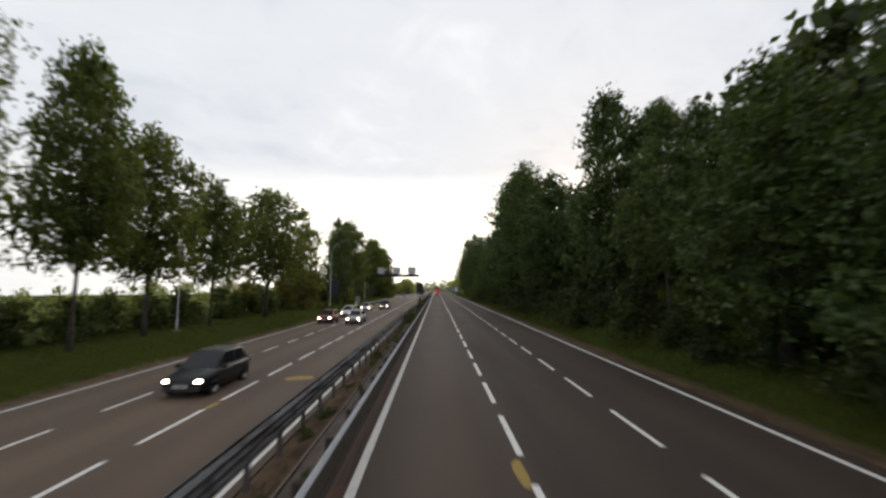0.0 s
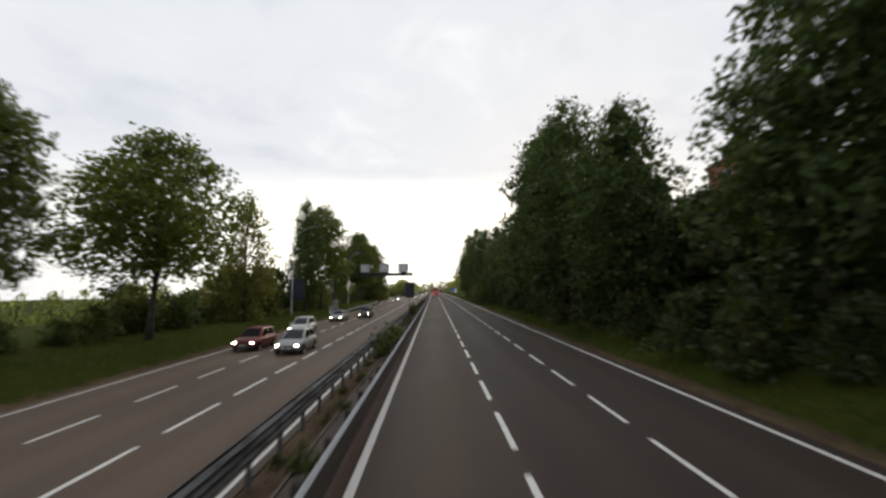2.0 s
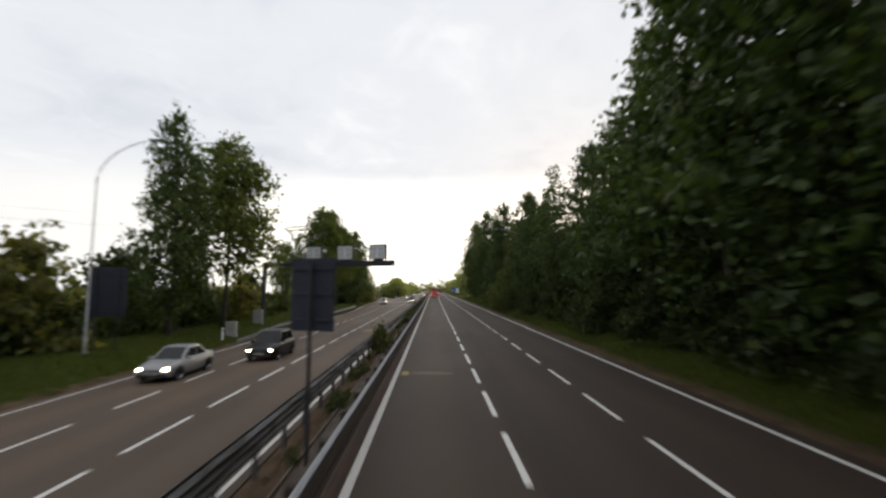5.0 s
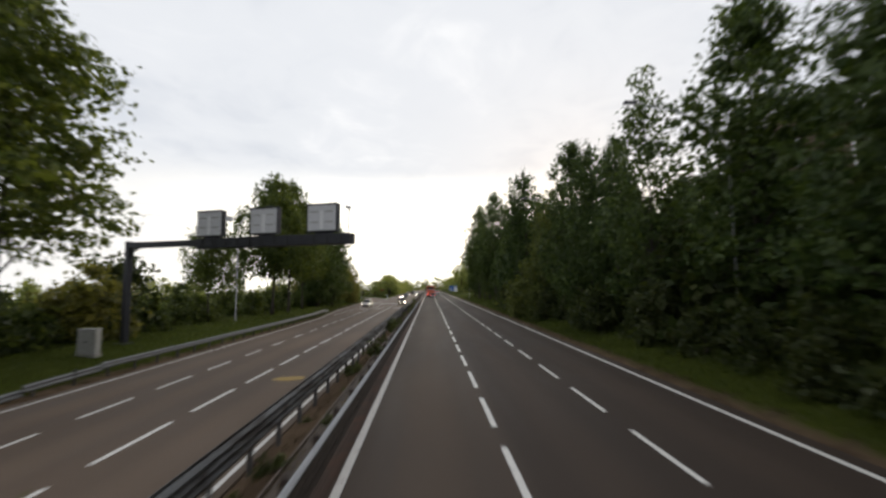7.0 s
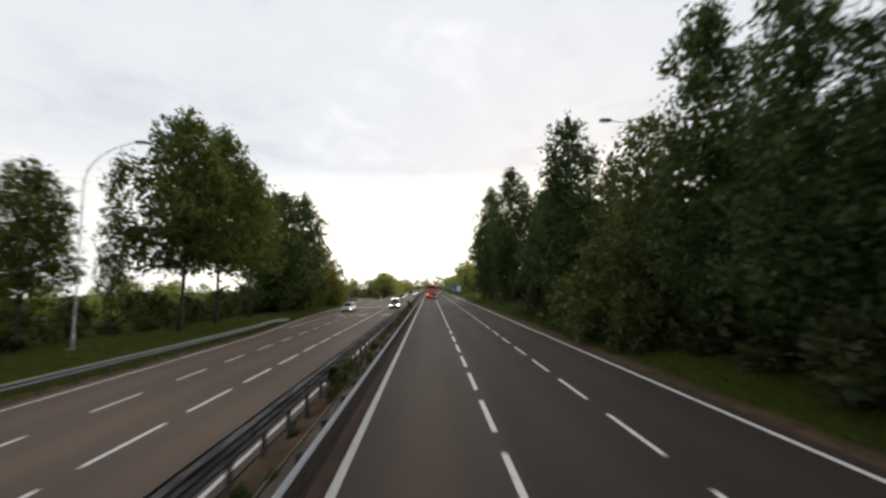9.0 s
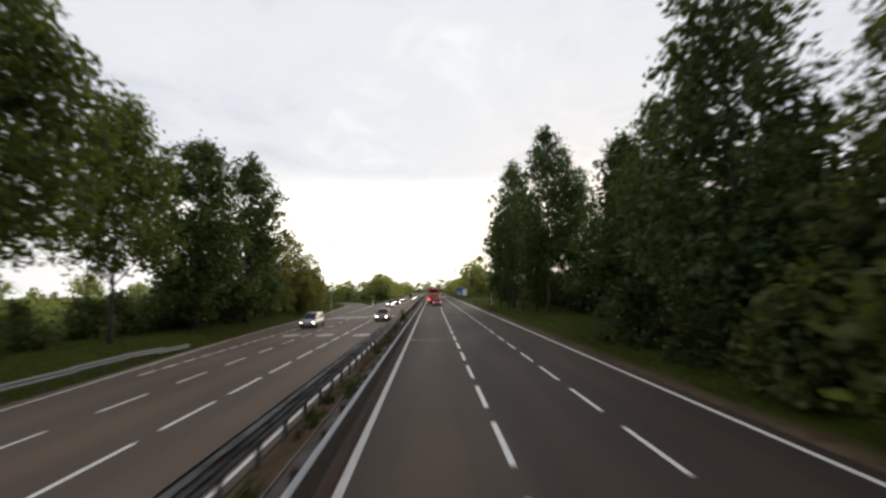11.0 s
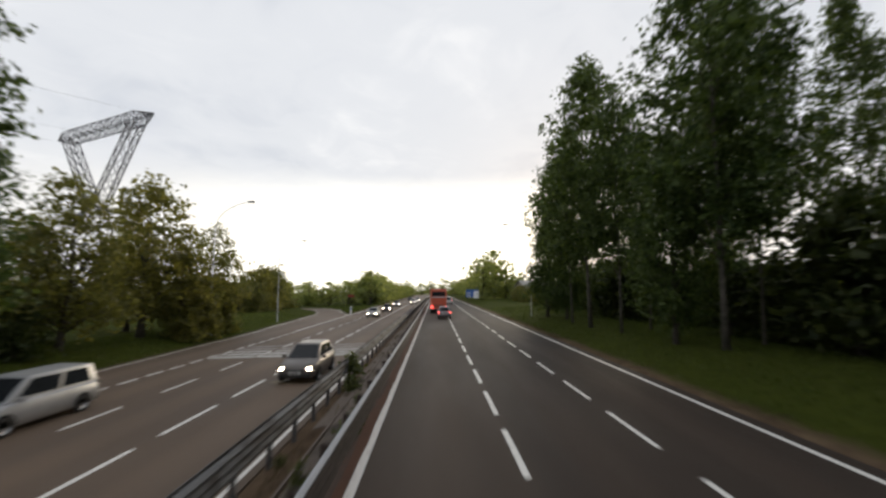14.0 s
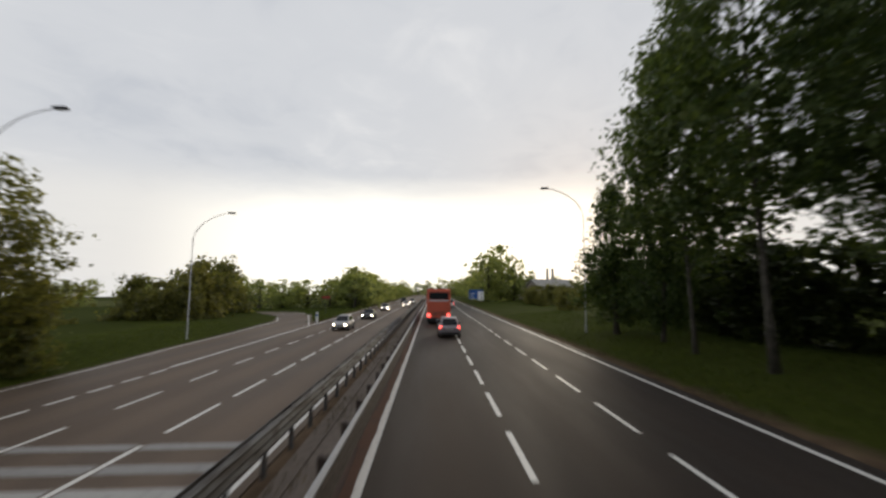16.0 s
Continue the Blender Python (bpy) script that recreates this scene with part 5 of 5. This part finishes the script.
house("red-brick gabled block with a tiled roof and broad chimneys", 64.6, 100.4, land(64.6, 100.4), 22.0, 16.0, 25.3 - land(64.6, 100.4), 3.3, M_BRICK, [(-9.2, 5.2, 1.5, 2.3), (-8.6, 3.3, 1.7, 2.6), (-4.0, 0.8, 2.4, 0.7)], 50, 7, name="brick_building")
house("low rendered house with a grey roof beyond the lawn", 34.5, 303, land(34.5, 303), 10, 8, 4.4, 1.8, M_RENDER, [], 10, 1, M_CONCRETE)


M_BAND = plain("cream_concrete", (0.46, 0.43, 0.38), (0.58, 0.55, 0.50), 0.9)


def apartment_building():
    """Brick block of flats whose corner with pale balcony bands shows over the trees."""
    t = thing("apartment_building", "red-brick block of flats with pale concrete balcony bands", "building", at=pose(38.0, 128.2, land(38, 128), 0, 0, -41.6))
    wall = part("wall", box(0.3, 9.5, 0.5, 11, -1.5, 20.6), M_BRICK, t)
    part("roof", box(-0.1, 9.8, 0.2, 11.3, 20.6, 21.0, 0.03), M_CONCRETE, t, "flat concrete roof")
    part("stair_bay", box(-0.2, 3.0, 0.45, 3.4, -1.0, 21.6), M_BAND, t, "pale concrete stair bay above the roof")
    for k in range(12):
        z = 18.7 - 1.5 * k
        part("balcony_band", box(-0.35, 3.1, -0.35, 0.44, z, z + 0.85, 0.02), M_BAND, t, "pale concrete band")
        # dark slabs on the closed wall paint the shade of gaps between bands
        part("gap_panel", box(-0.02, 2.8, 0.40, 0.449, z + 0.86, z + 1.48), M_DARK_STEEL, t, "dark panel painting the shaded gap between the bands")
        part("balcony_band", box(-0.60, -0.21, 0.46, 3.3, z, z + 0.85, 0.02), M_BAND, t, "pale concrete band")
        part("gap_panel", box(-0.25, -0.202, 0.7, 3.1, z + 0.86, z + 1.48), M_DARK_STEEL, t, "dark panel painting the shaded gap between the bands")
    for s in range(6):
        for k in range(2):
            window(wall, 4.6 + 2.9 * k, 0.5, 18.6 - 2.9 * s, 1.4, 1.4, 1)
    return t


apartment_building()
shed = thing("industrial_building", "long grey flat-roofed industrial building far behind the trees", "building", at=pose(44, 345, land(44, 345)))
sw = part("wall", box(-9, 9, -6, 6, -0.5, 6.2), M_RENDER, shed)
part("roof", box(-9.4, 9.4, -6.4, 6.4, 6.2, 7.0, 0.03), M_DARK_STEEL, shed)
for k in range(4):
    window(sw, -6.5 + 4.2 * k, -6, 3.6, 2.0, 1.2, 1)
for k in range(2):
    part("flue", tube([(1.5 + 2.0 * k, 0, 6.9), (1.5 + 2.0 * k, 0, 11.5)], 0.45, 10), M_CONCRETE, shed)


# ---- vehicles ----
def loft(sections):
    bm = bmesh.new()
    rows = [[bm.verts.new(p) for p in s] for s in sections]
    n = len(rows[0])
    for a, b in zip(rows, rows[1:]):
        for k in range(n):
            bm.faces.new((a[k], a[(k + 1) % n], b[(k + 1) % n], b[k]))
    bm.faces.new(rows[0][::-1])
    bm.faces.new(rows[-1])
    return bm


def pane_on(a, b, c, d, u0, u1, v0, v1, lift):
    """A thin slab on the face a b c d (bottom left, bottom right, top right, top left)."""
    a, b, c, d = map(Vector, (a, b, c, d))
    nrm = (b - a).cross(d - a).normalized()
    at = lambda u, v: a.lerp(b, u).lerp(d.lerp(c, u), v)
    lo = [at(u0, v0), at(u1, v0), at(u1, v1), at(u0, v1)]
    bm = bmesh.new()
    vs = [bm.verts.new(p + nrm * 0.001) for p in lo] + [bm.verts.new(p + nrm * lift) for p in lo]
    for q in ((0, 1, 2, 3), (4, 5, 6, 7), (0, 1, 5, 4), (1, 2, 6, 5), (2, 3, 7, 6), (3, 0, 4, 7)):
        bm.faces.new([vs[i] for i in q])
    return bm


def add_wheel(parent, x, y, r, w):
    """Tyre with rounded shoulders, dished rim and hub."""
    s = 1 if x > 0 else -1
    wheel = new("wheel")
    wheel.parent = parent
    wheel.matrix_basis = pose(x, y, r)

    def lathe(profile, n=22):
        bm = bmesh.new()
        rows = [[bm.verts.new((px, pr * math.cos(2 * math.pi * k / n), pr * math.sin(2 * math.pi * k / n))) for px, pr in profile] for k in range(n)]
        for k in range(n):
            a, b = rows[k], rows[(k + 1) % n]
            for j in range(len(profile) - 1):
                bm.faces.new((a[j], a[j + 1], b[j + 1], b[j]))
        return bm

    h = w / 2
    part("tyre", lathe([(-h, r * 0.62), (-h, r * 0.92), (-h * 0.75, r), (h * 0.75, r), (h, r * 0.92), (h, r * 0.62)]), M_RUBBER, wheel, smooth=True)
    part("rim", lathe([(s * h * 0.55, 0.001), (s * h * 0.6, r * 0.2), (s * h * 0.35, r * 0.28), (s * h * 0.5, r * 0.56), (s * h * 0.98, r * 0.63)]), M_RIM, wheel, smooth=True)


def car(label, x, y, z, paint, turn=0.0, L=4.1, W=1.76, H=1.48, style="hatch", lit="both", group="oncoming traffic"):
    t = thing("car", label, "car", group, pose(x, y, z, 0, 0, turn))
    hw = W / 2
    tail = 0.94 if style != "sedan" else 0.98
    st = [(-0.5, 0.82, 0.40, 0.74), (-0.49, 0.90, 0.30, tail - 0.06), (-0.46, 0.95, 0.25, tail), (-0.40, 0.985, 0.22, tail + 0.01), (-0.2, 1.0, 0.2, 0.95), (0.08, 1.0, 0.2, 0.93), (0.24, 0.99, 0.2, 0.92), (0.37, 0.965, 0.21, 0.83), (0.45, 0.91, 0.24, 0.73), (0.488, 0.82, 0.28, 0.64), (0.5, 0.70, 0.34, 0.54)]
    up = H - 1.48
    secs = []
    for f, w, zb, zt in st:
        w, zt, yy = w * hw, zt + up * 0.4, f * L
        half = [(0.86 * w, zb), (0.97 * w, zb + 0.08), (w, zb + 0.55 * (zt - zb)), (0.975 * w, zt - 0.09), (0.90 * w, zt - 0.015), (0.5 * w, zt + 0.012)]
        secs.append([(a, yy, b) for a, b in half] + [(-a, yy, b) for a, b in half[::-1]])
    part("body", loft(secs), paint, t, smooth=True)
    rb, rt, ft, fb = {"hatch": (-0.475, -0.38, 0.03, 0.25), "sedan": (-0.36, -0.20, 0.03, 0.24), "van": (-0.49, -0.455, 0.10, 0.30)}[style]
    wb, wt, z0, z1 = 0.88 * hw, 0.68 * hw, 0.88 + up * 0.4, H
    A = {}
    for s in (-1, 1):
        A[s] = [(s * wb, rb * L, z0), (s * wb, fb * L, z0), (s * wt, ft * L, z1), (s * wt, rt * L, z1)]
    bm = bmesh.new()
    v = {s: [bm.verts.new(p) for p in A[s]] for s in (-1, 1)}
    bm.faces.new(v[1])
    bm.faces.new(v[-1][::-1])
    for k in range(4):
        bm.faces.new((v[1][k], v[1][(k + 1) % 4], v[-1][(k + 1) % 4], v[-1][k]))
    bmesh.ops.recalc_face_normals(bm, faces=bm.faces)
    bmesh.ops.bevel(bm, geom=list(bm.edges), offset=0.045, segments=2, affect="EDGES", profile=0.6)
    part("cabin", bm, paint, t, smooth=True)
    part("windscreen", pane_on(A[1][1], A[-1][1], A[-1][2], A[1][2], 0.07, 0.93, 0.08, 0.92, 0.010), M_GLASS, t)
    part("rear_window", pane_on(A[-1][0], A[1][0], A[1][3], A[-1][3], 0.09, 0.91, 0.12, 0.88, 0.010), M_GLASS, t)
    for s in (-1, 1):
        quad = [A[s][0], A[s][1], A[s][2], A[s][3]] if s > 0 else [A[s][1], A[s][0], A[s][3], A[s][2]]
        spans = ((0.10, 0.46), (0.50, 0.92)) if s > 0 else ((0.08, 0.50), (0.54, 0.90))
        for u0, u1 in spans:
            part("side_window", pane_on(*quad, u0, u1, 0.16, 0.86, 0.010), M_GLASS, t)
        m = part("mirror", box(*sorted((s * (hw * 0.95), s * (hw + 0.15))), fb * L - 0.42, fb * L - 0.28, z0 + 0.02, z0 + 0.17, 0.03), paint, t)
        part("mirror_glass", box(*sorted((s * (hw * 0.97), s * (hw + 0.13))), fb * L - 0.435, fb * L - 0.421, z0 + 0.04, z0 + 0.15), M_GLASS, m)
        hl = bmesh.new()
        bmesh.ops.create_uvsphere(hl, u_segments=14, v_segments=8, radius=1.0, matrix=pose(s * hw * 0.66, 0.474 * L, 0.60 + up * 0.2) @ Matrix.Diagonal((0.16, 0.09, 0.078, 1)))
        part("headlamp", hl, M_HEAD if lit in ("both", "front") else M_LENS, t, smooth=True)
        tl = bmesh.new()
        add_box(tl, *sorted((s * hw * 0.70, s * hw * 0.93)), -0.4945 * L - 0.004, -0.455 * L, 0.70 + up * 0.3, 0.93 + up * 0.3, 0.03)
        part("tail_lamp", tl, M_TAIL if lit in ("both", "rear") else M_TRIM, t, smooth=True)
        for yy in (-0.315 * L, 0.315 * L):
            arch = bmesh.new()
            n = 14
            vo = [[arch.verts.new((s * (hw + 0.004), yy + rr * math.cos(math.pi * k / n), 0.30 + rr * math.sin(math.pi * k / n))) for k in range(n + 1)] for rr in (0.05, 0.385)]
            for k in range(n):
                arch.faces.new((vo[0][k], vo[0][k + 1], vo[1][k + 1], vo[1][k]))
            bmesh.ops.solidify(arch, geom=arch.faces[:], thickness=0.012)
            part("wheel_arch", arch, M_TRIM, t)
            add_wheel(t, s * (hw - 0.085), yy, 0.315, 0.20)
    part("front_bumper", box(-0.78 * hw, 0.78 * hw, 0.455 * L, 0.505 * L, 0.26, 0.44, 0.04), M_TRIM, t)
    part("grille", box(-0.42 * hw, 0.42 * hw, 0.48 * L, 0.506 * L, 0.50, 0.60, 0.02), M_TRIM, t)
    part("rear_bumper", box(-0.86 * hw, 0.86 * hw, -0.508 * L, -0.45 * L, 0.28, 0.46, 0.04), M_TRIM, t)
    for yy0, yy1, zz in ((0.5065 * L, 0.51 * L, 0.40), (-0.512 * L, -0.4985 * L, 0.66)):
        pl = part("number_plate", box(-0.26, 0.26, yy0, yy1, zz, zz + 0.12, 0.004), M_PLATE, t)
        e = yy1 + 0.001 if yy0 > 0 else yy0 - 0.003
        part("plate_bar", box(-0.2, 0.2, e, e + 0.002, zz + 0.035, zz + 0.085), M_BAR, pl)
    part("roof_skin", box(-wt * 0.9, wt * 0.9, rt * L + 0.08, ft * L - 0.08, z1 - 0.01, z1 + 0.012, 0.008), paint, t)
    return t


def coach(x, y, z):
    t = thing("coach", "red-orange touring coach with lit tail lamps", "bus", at=pose(x, y, z))
    red = car_paint("coach_red", (0.72, 0.16, 0.095))
    hw, L, H = 1.27, 12.0, 3.78
    part("body", box(-hw, hw, 0, L, 0.42, H, 0.16, 3), red, t, smooth=False)
    part("skirt", box(-hw + 0.03, hw - 0.03, 0.05, L - 0.05, 0.26, 0.60, 0.05), M_TRIM, t, "black lower skirt")
    part("rear_window", box(-1.02, 1.02, -0.012, 0.10, 2.66, 3.42, 0.02), M_GLASS, t, "broad dark rear window")
    part("rear_band", box(-1.08, 1.08, -0.016, 0.1, 2.46, 2.62, 0.01), M_VMS_FACE, t, "pale grey band")
    part("roof_band", box(-1.0, 1.0, 0.12, 0.9, H - 0.02, H + 0.07, 0.03), M_DARK_STEEL, t)
    part("engine_grille", box(-0.7, 0.7, -0.014, 0.1, 0.95, 1.45, 0.02), red, t)
    for k in range(6):
        part("louvre", box(-0.64, 0.64, -0.028, -0.0145, 1.0 + 0.07 * k, 1.03 + 0.07 * k), M_ROOF, t)
    part("rear_bumper", box(-hw + 0.02, hw - 0.02, -0.09, 0.2, 0.42, 0.72, 0.05), M_TRIM, t)
    for s in (-1, 1):
        part("tail_lamp", box(*sorted((s * 0.88, s * 1.20)), -0.03, 0.1, 0.80, 1.18, 0.03), M_TAIL, t)
        part("side_glass", box(*sorted((s * (hw - 0.05), s * (hw + 0.008))), 0.5, L - 1.0, 2.0, 3.2, 0.01), M_GLASS, t)
        part("mirror_arm", tube([(s * 1.2, L - 0.05, 3.2), (s * 1.5, L + 0.25, 3.05), (s * 1.5, L + 0.25, 2.6)], 0.05, 8), M_TRIM, t)
        for yy in (3.1, 4.4, 9.3):
            add_wheel(t, s * (hw - 0.17), yy, 0.5, 0.30)
    pl = part("number_plate", box(-0.26, 0.26, -0.112, -0.092, 0.52, 0.63, 0.004), M_PLATE, t)
    part("plate_bar", box(-0.2, 0.2, -0.116, -0.113, 0.55, 0.60), M_BAR, pl)


P_SILVER = car_paint("silver_paint", (0.34, 0.345, 0.35))
P_GREY = car_paint("grey_mauve_paint", (0.30, 0.27, 0.29))
P_DARK = car_paint("dark_paint", (0.010, 0.011, 0.013))
P_WHITE = car_paint("white_paint", (0.62, 0.62, 0.60))
P_RED = car_paint("red_paint", (0.13, 0.004, 0.006))
P_TAUPE = car_paint("taupe_paint", (0.13, 0.115, 0.105))

coach(2.05, 228.0, road_right(2.05))
car("grey hatchback with glowing tail lamps, seen from behind", 2.68, 217.0, road_right(2.68), P_GREY, 0, 4.1, 1.70, 1.52, "hatch", "rear", "traffic ahead")
car("white van with lit tail lamps in the middle lane", 5.2, 276, road_right(5.2), P_WHITE, 0, 4.6, 1.85, 1.9, "van", "rear", "traffic ahead")
ONCOMING = [
    (-8.1, 19.4, P_DARK, "hatch", 1.52, "dark grey hatchback with dazzling headlamps"),
    (-7.9, 51.4, P_SILVER, "hatch", 1.5, "silver hatchback with lit headlamps"),
    (-11.7, 53.8, P_RED, "hatch", 1.5, "dark red hatchback with lit headlamps"),
    (-11.4, 64.2, P_WHITE, "hatch", 1.55, "white compact car with lit headlamps"),
    (-11.4, 80.2, P_SILVER, "sedan", 1.45, "silver saloon car with lit headlamps"),
    (-8.6, 85.4, P_DARK, "hatch", 1.6, "black compact people carrier with lit headlamps"),
    (-11.9, 175.0, P_SILVER, "van", 1.6, "silver people carrier with lit headlamps"),
    (-4.7, 182.0, P_TAUPE, "hatch", 1.52, "brownish grey hatchback with bright headlamps"),
    (-8.2, 229.0, P_SILVER, "hatch", 1.5, "silver grey hatchback with bright headlamps"),
    (-7.9, 246.0, P_DARK, "sedan", 1.45, "dark saloon car with bright headlamps"),
    (-8.3, 272.0, P_SILVER, "sedan", 1.45, "pale saloon car with bright headlamps"),
    (-5.0, 290.0, P_WHITE, "hatch", 1.5, "white car far off with bright headlamps"),
    (-4.8, 318.0, P_SILVER, "hatch", 1.5, "distant car with dazzling headlamps"),
    (-8.2, 330.0, P_DARK, "van", 1.8, "distant dark van with dazzling headlamps"),
]
for x, y, paint, style, H, label in ONCOMING:
    car(label, x, y, road_left(x), paint, 180, 4.15 if style != "van" else 4.5, 1.76, H, style, "front")
